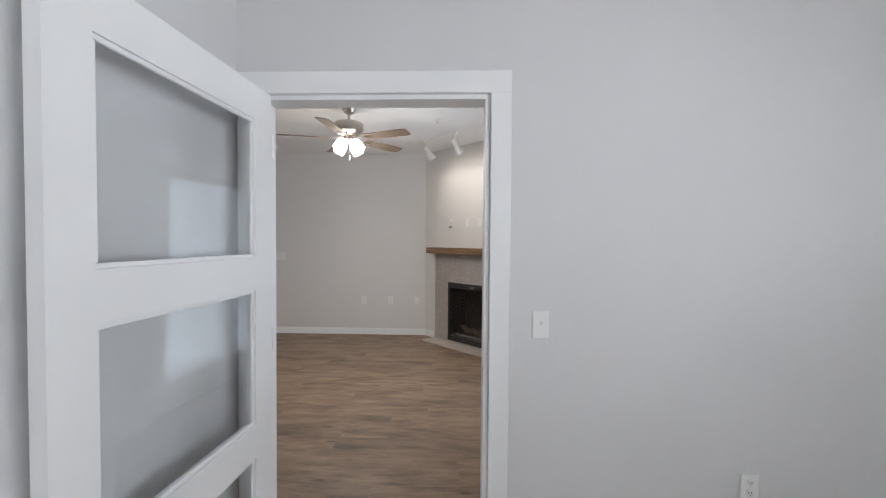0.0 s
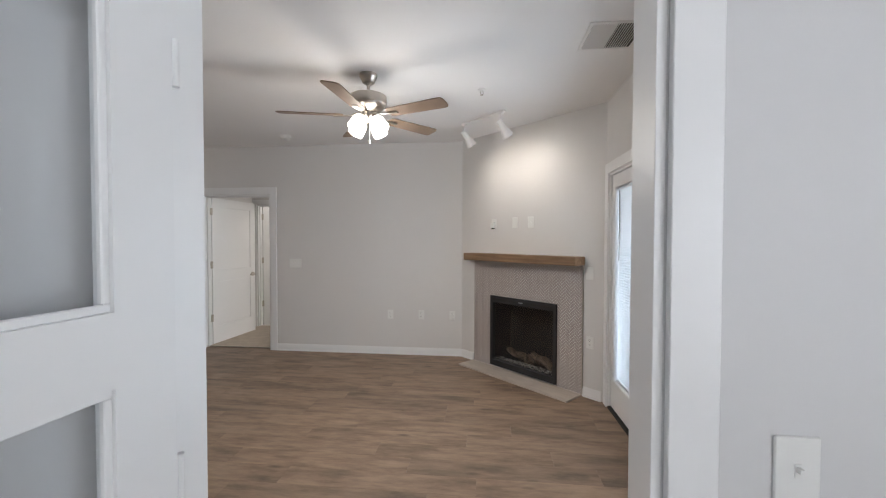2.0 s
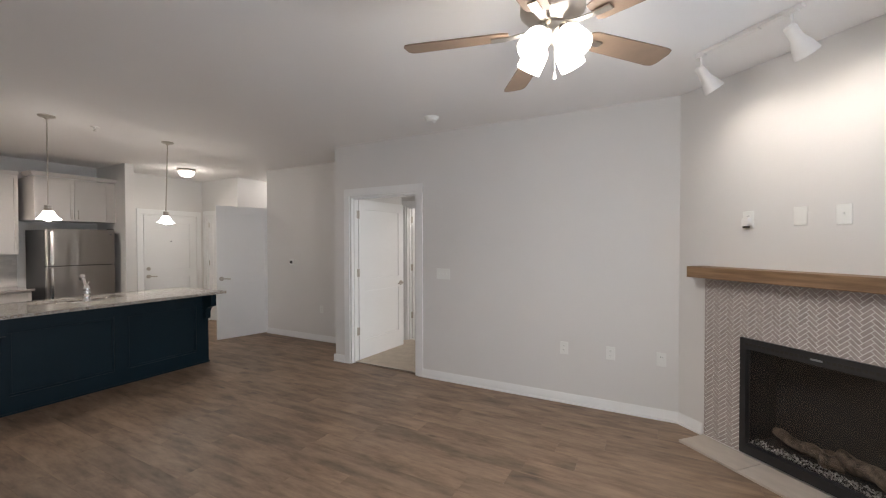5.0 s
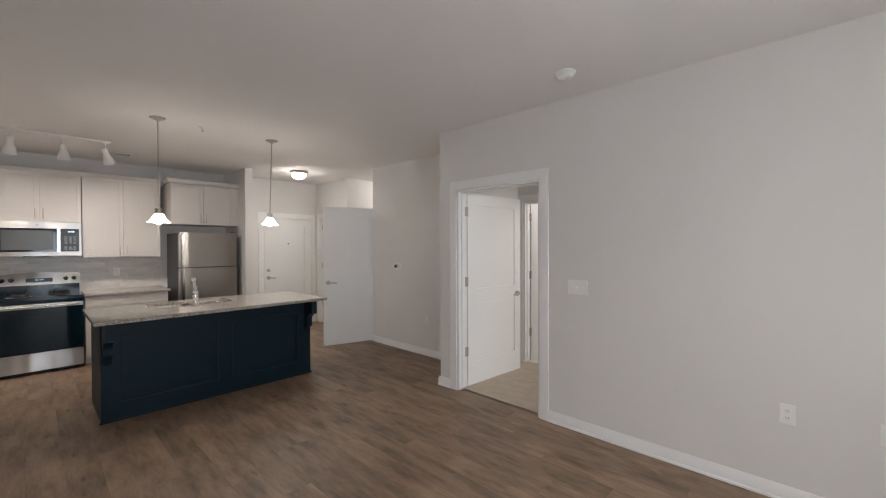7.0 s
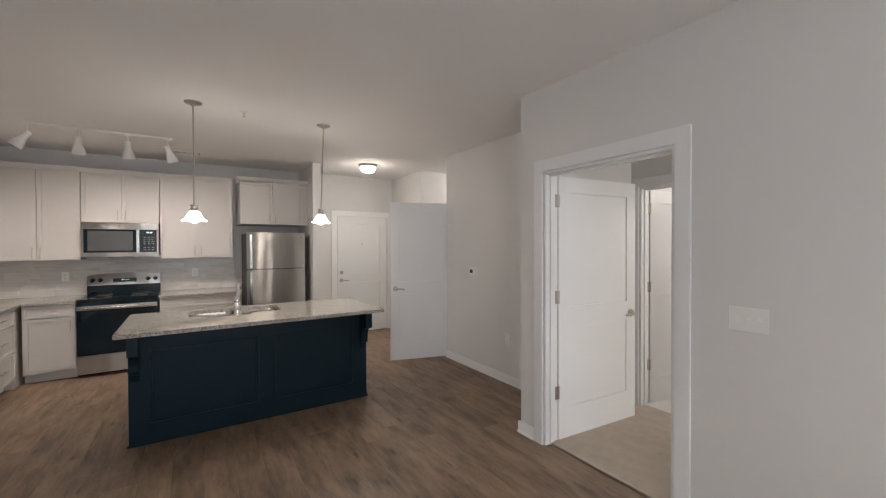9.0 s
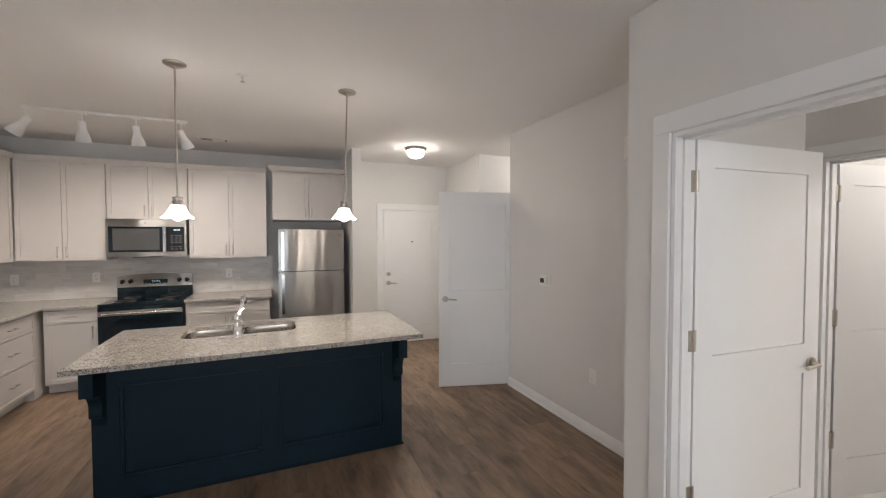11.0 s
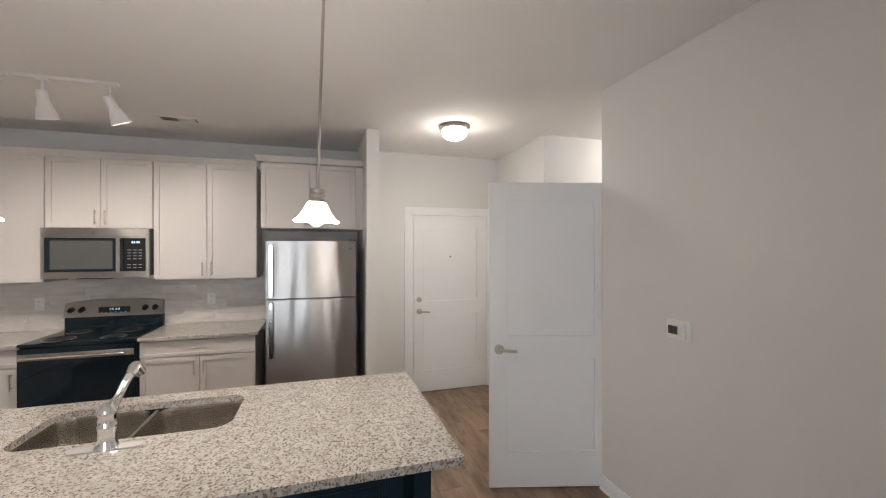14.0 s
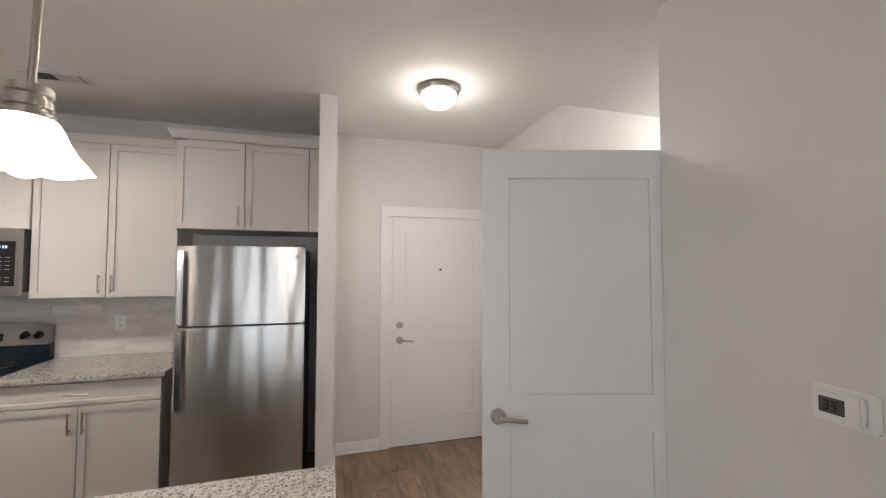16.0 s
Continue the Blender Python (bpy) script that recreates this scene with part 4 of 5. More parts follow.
def corbel(x0, x1):
    """Bracket under the overhang: a block above an S-curve."""
    bm = bmesh.new()
    prof = [(0.0, 0.50), (0.0, 0.882), (-0.19, 0.882), (-0.19, 0.735), (-0.155, 0.725)]
    for i in range(13):
        a = math.pi * 0.5 * i / 12
        prof.append((-0.155 + 0.085 * math.sin(a), 0.725 - 0.10 * (1 - math.cos(a))))
    for i in range(9):
        a = math.pi * i / 8
        prof.append((-0.05 - 0.022 * math.cos(a), 0.60 - 0.035 * math.sin(a)))
    prof += [(-0.012, 0.52)]
    a = [bm.verts.new((x0, y, z)) for y, z in prof]
    b = [bm.verts.new((x1, y, z)) for y, z in prof]
    for i in range(len(prof)):
        j = (i + 1) % len(prof)
        bm.faces.new((a[i], a[j], b[j], b[i]))
    bm.faces.new(a), bm.faces.new(b)
    bmesh.ops.recalc_face_normals(bm, faces=bm.faces[:])
    part("corbel", bm, M_NAVY, isl, "dark scrolled corbel")


corbel(0.012, 0.075)
corbel(IW - 0.075, IW - 0.012)


def rounded(x0, x1, y0, y1, r, n=6):
    out = []
    for cx, cy, a0 in ((x1 - r, y1 - r, 0), (x0 + r, y1 - r, 90), (x0 + r, y0 + r, 180), (x1 - r, y0 + r, 270)):
        for i in range(n + 1):
            a = radians(a0 + 90 * i / n)
            out.append((cx + r * math.cos(a), cy + r * math.sin(a)))
    return out


SINK = (-5.985, -5.600, 3.865, 4.635)
bm = bmesh.new()
outer = rounded(-6.10, -5.085, 3.415, 5.49, 0.012, 3)
inner = rounded(*SINK, 0.075, 8)
loops = []
for pts in (outer, inner):
    vs = [bm.verts.new((x, y, 0.914)) for x, y in pts]
    loops.append(vs)
    for i in range(len(vs)):
        bm.edges.new((vs[i], vs[(i + 1) % len(vs)]))
bmesh.ops.triangle_fill(bm, edges=bm.edges[:], use_beauty=True, normal=(0, 0, 1))
ext = bmesh.ops.extrude_face_region(bm, geom=bm.faces[:])["geom"]
bmesh.ops.translate(bm, vec=(0, 0, -0.031), verts=[g for g in ext if isinstance(g, bmesh.types.BMVert)])
bmesh.ops.recalc_face_normals(bm, faces=bm.faces[:])
tagged(new("island_worktop", mesh_of("island_worktop", bm, M_GRANITE)), "pale speckled granite island top with a sink cutout", "worktop")

sk = thing("sink", pose(-5.79, 4.25, 0.70), "stainless undermount double-bowl sink", "sink")
for y0, y1 in ((3.86, 4.235), (4.262, 4.64)):
    bm = bmesh.new()
    rings = []
    for inset, z, r in ((0.0, 0.883, 0.07), (0.004, 0.86, 0.07), (0.012, 0.74, 0.075), (0.035, 0.715, 0.09), (0.10, 0.708, 0.06)):
        pts = rounded(-5.99 + inset, -5.595 - inset, y0 + inset, y1 - inset, r)
        rings.append([bm.verts.new((x + 5.79, y - 4.25, z - 0.70)) for x, y in pts])
    for a, b in zip(rings, rings[1:]):
        for i in range(len(a)):
            j = (i + 1) % len(a)
            bm.faces.new((a[i], a[j], b[j], b[i]))
    bm.faces.new(rings[-1])
    bowl = part("bowl", bm, M_SINK, sk, "brushed steel bowl")
    bm = bmesh.new()
    lathe(bm, [(0.0, 0.006), (0.02, 0.004), (0.038, 0.010), (0.043, 0.012)], 24, Matrix.Translation((0.0, (y0 + y1) / 2 - 4.25, 0.006)))
    part("drain", bm, M_CHROME, bowl, "chrome drain")
part("divider", bm_box(-0.19, 0.185, -0.015, 0.012, 0.165, 0.181, bev=0.006), M_SINK, sk)

fc = thing("faucet", pose(-5.530, 4.240, 0.914), "polished chrome single-lever kitchen faucet", "faucet")
bm = bmesh.new()
for pts, z0, z1 in ((rounded(-0.03, 0.03, -0.125, 0.125, 0.029), 0.0, 0.006),):
    a = [bm.verts.new((x, y, z0)) for x, y in pts]
    b = [bm.verts.new((x * 0.9, y * 0.97, z1)) for x, y in pts]
    for i in range(len(a)):
        j = (i + 1) % len(a)
        bm.faces.new((a[i], a[j], b[j], b[i]))
    bm.faces.new(b)
part("base_plate", bm, M_CHROME, fc)
bm = bmesh.new()
lathe(bm, [(0.036, 0.004), (0.034, 0.014), (0.030, 0.024), (0.0285, 0.072), (0.031, 0.078), (0.031, 0.088), (0.0285, 0.094), (0.0285, 0.122), (0.030, 0.128), (0.0265, 0.150), (0.017, 0.166), (0.0, 0.172)], 32)
part("post", bm, M_CHROME, fc)
bm = bmesh.new()
pipe(bm, [(-0.010, 0.002, 0.100), (-0.050, 0.008, 0.155), (-0.100, 0.016, 0.208), (-0.140, 0.022, 0.238)], 0.0145, 16)
rod(bm, (-0.130, 0.021, 0.232), (-0.165, 0.026, 0.255), 0.0175, 0.021, seg=24)
rod(bm, (-0.160, 0.025, 0.258), (-0.196, 0.031, 0.222), 0.024, 0.022, seg=24)
part("spout", bm, M_CHROME, fc, "straight chrome pull-out spout with a wide spray head")
bm = bmesh.new()
pipe(bm, [(-0.004, 0.006, 0.164), (-0.018, 0.018, 0.182), (-0.040, 0.034, 0.196)], 0.0058, 10)
part("lever", bm, M_CHROME, fc, "slim chrome lever")

# ---- lights as things ----
# ceiling fan
fan = thing("ceiling_fan", pose(FAN[0], FAN[1], CEIL), "brushed nickel ceiling fan with five taupe blades and lit shades", "ceiling fan")
bm = bmesh.new()
lathe(bm, [(0.066, 0.0), (0.067, -0.022), (0.062, -0.028), (0.046, -0.064), (0.036, -0.070), (0.018, -0.071)], 32)
part("canopy", bm, M_NICKEL, fan)
bm = bmesh.new()
rod(bm, (0, 0, -0.065), (0, 0, -0.160), 0.0125)
lathe(bm, [(0.022, -0.068), (0.022, -0.078), (0.013, -0.084)], 20)
part("downrod", bm, M_NICKEL, fan)
bm = bmesh.new()
lathe(bm, [(0.025, -0.148), (0.08, -0.152), (0.124, -0.160), (0.135, -0.166), (0.137, -0.170), (0.137, -0.226), (0.136, -0.230), (0.104, -0.262), (0.066, -0.276), (0.055, -0.290)], 40)
part("motor", bm, M_NICKEL, fan, "drum-shaped nickel motor housing")
bm = bmesh.new()
lathe(bm, [(0.058, -0.283), (0.062, -0.290), (0.062, -0.315), (0.050, -0.345), (0.030, -0.360), (0.0, -0.365)], 32)
part("light_kit", bm, M_NICKEL, fan)
for k in range(5):
    a = radians(50 + 72 * k)
    m = Matrix.Rotation(a, 4, "Z")
    bm = bmesh.new()
    out = [(0.185, -0.045), (0.21, -0.056), (0.62, -0.066), (0.650, -0.060), (0.662, -0.038), (0.662, 0.038), (0.650, 0.060), (0.62, 0.066), (0.21, 0.056), (0.185, 0.045)]
    tilt = Matrix.Translation((0, 0, -0.312)) @ Matrix.Rotation(radians(-11), 4, "X")
    t0 = [bm.verts.new(m @ tilt @ Vector((x, y, 0.003))) for x, y in out]
    t1 = [bm.verts.new(m @ tilt @ Vector((x, y, -0.003))) for x, y in out]
    bm.faces.new(t0), bm.faces.new(list(reversed(t1)))
    for i in range(len(out)):
        j = (i + 1) % len(out)
        bm.faces.new((t0[i], t1[i], t1[j], t0[j]))
    bmesh.ops.recalc_face_normals(bm, faces=bm.faces[:])
    bl = part("blade", bm, M_BLADE, fan, "taupe wood-grain blade")
    bm = bmesh.new()
    for p, q, w in (((0.06, -0.285), (0.12, -0.308), 0.022), ((0.12, -0.308), (0.20, -0.318), 0.028), ((0.20, -0.318), (0.262, -0.319), 0.036)):
        vs = []
        for (r, z), sgn in ((p, 1), (q, 1)):
            for yy in (-w / 2, w / 2):
                for dz in (0.0, -0.006):
                    vs.append(bm.verts.new(m @ Vector((r, yy, z + dz))))
        bmesh.ops.convex_hull(bm, input=vs)
    part("blade_iron", bm, M_NICKEL, bl, "nickel blade bracket")
for k in range(4):
    a = radians(62 + 90 * k)
    m = Matrix.Rotation(a, 4, "Z") @ Matrix.Translation((0.052, 0, -0.325)) @ Matrix.Rotation(radians(-40), 4, "Y")
    bm = bmesh.new()
    rod(bm, m @ Vector((0, 0, 0.012)), m @ Vector((0, 0, -0.03)), 0.021, 0.026)
    arm = part("lamp_holder", bm, M_NICKEL, fan)
    bm = bmesh.new()
    lathe(bm, [(0.027, -0.025), (0.043, -0.034), (0.052, -0.052), (0.055, -0.085), (0.056, -0.138), (0.053, -0.138), (0.050, -0.09), (0.0, -0.07)], 28, m)
    part("shade", bm, M_SHADE, arm, "glowing frosted tulip shade")
for x, y, l in ((0.012, -0.01, 0.135), (0.055, 0.015, 0.10)):
    bm = bmesh.new()
    rod(bm, (x, y, -0.36), (x, y, -0.36 - l), 0.0012, seg=6)
    rod(bm, (x, y, -0.36 - l), (x, y, -0.385 - l), 0.004, 0.007, seg=10)
    part("pull_chain", bm, M_WHITE_METAL, fan, "thin pull chain with a white fob")

# island pendants
for (px, py), lean in zip(PENDANTS, (0.0, -1.9)):
    rise = Matrix.Translation((0, 0, 0.014 if lean else 0.0))
    pd = thing("pendant_lamp", pose(px, py, CEIL, lean, 0, 0), "nickel rod pendant with a lit white bell shade above the island", "pendant lamp", "pendants over the island")
    bm = bmesh.new()
    lathe(bm, [(0.066, 0.0), (0.066, -0.008), (0.052, -0.016), (0.024, -0.020), (0.012, -0.034), (0.0065, -0.036)], 32)
    part("canopy", bm, M_NICKEL, pd)
    bm = bmesh.new()
    rod(bm, (0, 0, -0.03), (0, 0, -0.856), 0.0062, seg=12)
    part("rod", bm, M_NICKEL, pd)
    bm = bmesh.new()
    lathe(bm, [(0.010, -0.850), (0.030, -0.855), (0.030, -0.868), (0.024, -0.870), (0.024, -0.876), (0.031, -0.878), (0.031, -0.890), (0.025, -0.892), (0.025, -0.898), (0.034, -0.900), (0.034, -0.910), (0.02, -0.912)], 28)
    part("socket", bm, M_NICKEL, pd, "ribbed nickel socket", rise)
    bm = bmesh.new()
    lathe(bm, [(0.030, -0.905), (0.038, -0.910), (0.045, -0.922), (0.053, -0.940), (0.064, -0.959), (0.078, -0.976), (0.091, -0.988), (0.089, -0.990), (0.075, -0.977), (0.061, -0.960), (0.049, -0.940), (0.041, -0.923), (0.028, -0.915)], 48, None,
          lambda k, a: (0.003 * math.cos(5 * a), 0.003 * math.cos(5 * a)) if k in (6, 7) else (0, 0))
    part("shade", bm, M_SHADE, pd, "glowing white glass bell shade with a wavy rim", rise)
    bm = bmesh.new()
    bmesh.ops.create_uvsphere(bm, u_segments=20, v_segments=12, radius=0.03, matrix=Matrix.Translation((0, 0, -0.978)))
    part("bulb", bm, M_BULB, pd, "glowing bulb", rise)

fl = thing("flush_ceiling_light", pose(FLUSH[0], FLUSH[1], CEIL), "nickel-rimmed flush ceiling light with a lit glass dome", "ceiling light")
bm = bmesh.new()
lathe(bm, [(0.136, 0.0), (0.140, -0.010), (0.131, -0.022), (0.128, -0.034), (0.117, -0.040), (0.108, -0.040)], 48)
part("rim", bm, M_NICKEL, fl, "stepped nickel rim")
bm = bmesh.new()
lathe(bm, [(0.115, -0.036), (0.112, -0.058), (0.098, -0.090), (0.071, -0.112), (0.034, -0.124), (0.0, -0.127)], 40)
part("dome", bm, M_DOME, fl, "glowing frosted glass dome")
bm = bmesh.new()
lathe(bm, [(0.012, -0.124), (0.012, -0.130), (0.006, -0.140), (0.0, -0.142)], 16)
part("finial", bm, M_NICKEL, fl)


def track(m, length, heads, label, power, cone):
    """Track light along local x; heads: (x, tilt about x, turn about z, lit)."""
    ob = thing("track_light", m, label, "track light")
    part("rail", bm_box(0, length, -0.017, 0.017, -0.02, 0.0, bev=0.002), M_WHITE_METAL, ob)
    part("feed", bm_box(length * 0.42, length * 0.42 + 0.13, -0.02, 0.02, -0.026, 0.0, bev=0.003), M_WHITE_METAL, ob)
    for x, tilt, turn in heads:
        bm = bmesh.new()
        box(bm, x - 0.03, x + 0.03, -0.014, 0.014, -0.032, -0.018, bev=0.002)
        rod(bm, (x, 0, -0.03), (x, 0, -0.115), 0.007)
        h = part("head", bm, M_WHITE_METAL, ob, "white enamelled lamp head")
        hm = Matrix.Translation((x, 0, -0.115)) @ Matrix.Rotation(radians(turn), 4, "Z") @ Matrix.Rotation(radians(tilt), 4, "X")
        bm = bmesh.new()
        lathe(bm, [(0.0, 0.030), (0.022, 0.028), (0.029, 0.018), (0.030, -0.045), (0.035, -0.062), (0.048, -0.098), (0.055, -0.130), (0.058, -0.150), (0.054, -0.150), (0.051, -0.130), (0.044, -0.098), (0.031, -0.062), (0.0, -0.055)], 28, hm)
        part("cup", bm, M_WHITE_METAL, h)
        bm = bmesh.new()
        lathe(bm, [(0.0, -0.122), (0.03, -0.124), (0.045, -0.131), (0.048, -0.126), (0.0, -0.105)], 24, hm)
        part("lens", bm, M_BULB, h, "glowing reflector bulb")
        lamp("track_spot", "SPOT", m @ hm @ Matrix.Translation((0, 0, -0.155)), power, WARM_KITCHEN, radius=0.06, cone=cone)
    return ob


track(pose(-6.86, 2.54, CEIL, 0, 0, 90), 1.19, [(0.03, 36, 88), (0.40, 20, 10), (0.79, 16, -10), (1.14, 28, -42)], "white ceiling track with four lamp heads in the kitchen", 13.5, 150)
ft = Vector((0.385, 4.985)) - Vector((-0.04, 5.392))
track(pose(-0.04, 5.392, CEIL, 0, 0, math.degrees(math.atan2(ft.y, ft.x))), ft.length, [(0.03, 36, -18), (0.535, 38, -14)], "white ceiling track with two lamp heads above the fireplace", 3.6, 140)


def lathed(name, m, prof, material, label, category, seg=28):
    ob = thing(name, m, label, category)
    bm = bmesh.new()
    lathe(bm, prof, seg)
    part("body", bm, material, ob)
    return ob


sm = lathed("smoke_detector", pose(-2.19, 5.69, CEIL), [(0.072, 0.0), (0.072, -0.010), (0.060, -0.018), (0.052, -0.034), (0.036, -0.042), (0.0, -0.043)], M_PLATE, "round white smoke detector on the ceiling", "smoke detector")
bm = bmesh.new()
rod(bm, (0.02, 0.01, -0.042), (0.02, 0.01, -0.052), 0.012, seg=16)
part("button", bm, M_PLATE, sm)
for x, y in ((0.172, 4.461), (-5.45, 4.30)):
    sp = lathed("sprinkler", pose(x, y, CEIL), [(0.036, 0.0), (0.034, -0.005), (0.014, -0.008), (0.009, -0.014), (0.008, -0.024), (0.0, -0.026)], M_WHITE_METAL, "small white ceiling fire sprinkler", "sprinkler", 20)
    bm = bmesh.new()
    for sx in (-1, 1):
        pipe(bm, [(sx * 0.009, 0, -0.012), (sx * 0.013, 0, -0.028), (0, 0, -0.042)], 0.0022, 6)
    rod(bm, (0, 0, -0.042), (0, 0, -0.044), 0.015, seg=14)
    part("deflector", bm, M_NICKEL, sp, "metal deflector")


def vent(m, lx, ly, halves, label):
    ob = thing("ceiling_vent", m, label, "vent", "ceiling vents")
    bm = bmesh.new()
    for a, b, c, d in ((0, lx, 0, 0.022), (0, lx, ly - 0.022, ly), (0, 0.022, 0.022, ly - 0.022), (lx - 0.022, lx, 0.022, ly - 0.022)):
        box(bm, a, b, c, d, -0.008, 0.0, bev=0.002)
    part("frame", bm, M_WHITE_METAL, ob)
    part("backing", bm_box(0.02, lx - 0.02, 0.02, ly - 0.02, -0.002, -0.0005), M_GAP, ob)
    n = int((lx - 0.05) / 0.014)
    me = mesh_of("slat", bm_box(-0.0065, 0.0065, 0.022, ly - 0.022, -0.0006, 0.0006), M_WHITE_METAL)
    for i in range(n):
        o = new("slat", me)
        o.parent = ob
        o.matrix_basis = pose(0.03 + i * 0.014, 0, -0.005, 0, 35 if (i < n / 2) == halves else -35, 0)


vent(pose(0.80, 3.50, CEIL), 0.34, 0.34, True, "white louvred ceiling vent near the patio doors")
vent(pose(-7.49, 3.71, CEIL, 0, 0, 90), 0.31, 0.15, True, "white louvred ceiling vent above the kitchen")

# ---- fireplace ----
GROUT = tagged(new("fireplace_surround", mesh_of("fireplace_surround", bmesh.new(), M_GROUT)), "taupe herringbone mosaic fireplace surround with pale grout", "fireplace")
bm = bmesh.new()
TU0, TU1, TZ1 = 0.235, 1.680, 1.250
for a, b, c, d in cells(TU0, TU1, 0.012, TZ1, [(0.535, 1.385, 0.012, 0.83)]):
    box(bm, a, b, -0.010, -0.001, c, d)
bmesh.ops.remove_doubles(bm, verts=bm.verts[:], dist=0.0001)
GROUT.matrix_basis = FIRE
bm.to_mesh(GROUT.data)
bm.free()
bm = bmesh.new()
box(bm, TU1, TU1 + 0.008, -0.018, -0.001, 0.012, TZ1, bev=0.001)
part("edge_trim", bm, M_NICKEL, GROUT, "slim metal edge strip")

fp = thing("fireplace_insert", FIRE @ Matrix.Translation((0.96, 0, 0)), "black electric fireplace insert with logs and glass pebbles", "fireplace")
bm = bmesh.new()
for a, b, c, d in cells(-0.447, 0.447, 0.03, 0.845, [(-0.408, 0.408, 0.095, 0.770)]):
    box(bm, a, b, -0.030, 0.02, c, d)
bmesh.ops.remove_doubles(bm, verts=bm.verts[:], dist=0.0001)
part("frame", bm, M_IRON, fp, "black metal frame")
bm = bmesh.new()
for i in range(30):
    box(bm, -0.41 + i * 0.027, -0.39 + i * 0.027, -0.0315, -0.029, 0.795, 0.813)
part("vent_slots", bm, M_GAP, fp)
bm = bmesh.new()
box(bm, -0.03, 0.03, -0.033, -0.0295, 0.797, 0.808)
part("badge", bm, M_PRINT, fp, "small pale badge")
bm = bmesh.new()
for a, b, c, d, e, f in ((-0.42, 0.42, 0.30, 0.31, 0.05, 0.83), (-0.42, -0.41, 0.0, 0.30, 0.05, 0.83), (0.41, 0.42, 0.0, 0.30, 0.05, 0.83), (-0.41, 0.41, 0.0, 0.30, 0.05, 0.06), (-0.41, 0.41, 0.0, 0.30, 0.82, 0.83)):
    box(bm, a, b, c, d, e, f)
part("firebox", bm, M_SOOT, fp, "black firebox lining")
part("front_glass", bm_box(-0.408, 0.408, -0.012, -0.008, 0.095, 0.770), M_GLASS, fp, "clear front glass").visible_shadow = False
rng = random.Random(4)
bm = bmesh.new()
for i in range(420):
    r = rng.uniform(0.004, 0.009)
    x, y = rng.uniform(-0.40, 0.40), rng.uniform(0.005, 0.10)
    m = Matrix.Translation((x, y, 0.100 + r * 0.6 + rng.uniform(0, 0.012))) @ Euler([rng.uniform(0, 3) for _ in range(3)]).to_matrix().to_4x4() @ Matrix.Diagonal((r, r * 0.8, r * 0.6, 1))
    bmesh.ops.create_icosphere(bm, subdivisions=1, radius=1, matrix=m)
part("pebbles", bm, M_PEBBLE, fp, "clear and grey glass pebbles")["kind"] = "stuff"
part("ember_bed", bm_box(-0.408, 0.408, 0.021, 0.295, 0.062, 0.102, bev=0.01), M_EMBER, fp, "charred ember bed")
for k, (p, q, r, seed) in enumerate((((-0.33, 0.16, 0.185), (-0.03, 0.13, 0.165), 0.034, 1), ((-0.05, 0.10, 0.15), (0.04, 0.17, 0.135), 0.040, 2), ((0.02, 0.17, 0.205), (0.36, 0.09, 0.150), 0.043, 3),
                                     ((-0.20, 0.21, 0.13), (0.20, 0.22, 0.14), 0.036, 4))):
    bm = bmesh.new()
    p, q = Vector(p), Vector(q)
    d = (q - p).normalized()
    s1 = d.orthogonal().normalized()
    s2 = d.cross(s1)
    rings = []
    for i in range(11):
        c = p.lerp(q, i / 10) + Vector((0, 0, 0.012 * math.sin(i * 0.9 + seed)))
        rings.append([])
        for j in range(14):
            a = math.tau * j / 14
            w = r * (0.82 if i in (0, 10) else 1) * (1 + 0.22 * noise.noise(Vector((i * 0.5 + seed * 7, math.cos(a) * 1.6, math.sin(a) * 1.6))))
            rings[-1].append(bm.verts.new(c + (s1 * math.cos(a) + s2 * math.sin(a)) * w))
    for a, b in zip(rings, rings[1:]):
        for j in range(14):
            bm.faces.new((a[j], a[(j + 1) % 14], b[(j + 1) % 14], b[j]))
    bm.faces.new(rings[0]), bm.faces.new(rings[-1])
    bmesh.ops.recalc_face_normals(bm, faces=bm.faces[:])
    part("log", bm, M_LOG, fp, "charred ceramic log")

bm = bmesh.new()
box(bm, 0.205, 1.698, -0.172, -0.002, 1.252, 1.335, bev=0.003)
mt = tagged(new("mantel_shelf", mesh_of("mantel_shelf", bm, M_BEAM)), "brown oak box-beam mantel shelf above the fireplace", "mantel")
mt.matrix_basis = FIRE
he = thing("hearth", FIRE, "flat beige porcelain hearth slab in three pieces", "hearth")
HX = [(0.235, 0.665), (0.669, 1.235), (1.239, 1.684)]
for x0, x1 in HX:
    part("tile", bm_box(x0, x1, -0.275, -0.022, 0.0, 0.018, bev=0.002), M_HEARTH, he)

# ---- wall plates and small wall things ----
NORTH = lambda x, z: pose(x, 6.167, z)
plate(pose(0.737, 1.87, 1.097), "switch", 1, "white single toggle light switch by the study door")
plate(pose(1.60, 1.87, 0.43), "outlet", 1)
plate(NORTH(-2.315, 1.177), "switch", 3, "white triple toggle light switch beside the bedroom door")
plate(NORTH(-1.020, 0.52), "outlet", 1)
plate(NORTH(-0.613, 0.52), "outlet", 1)
night = plate(NORTH(-0.213, 0.518), "outlet", 1, "white outlet with a plugged-in night light")
bm = bmesh.new()
box(bm, -0.018, 0.018, -0.032, -0.006, -0.05, 0.02, bev=0.004)
part("night_light", bm, M_PLATE, night, "small white plug-in light")
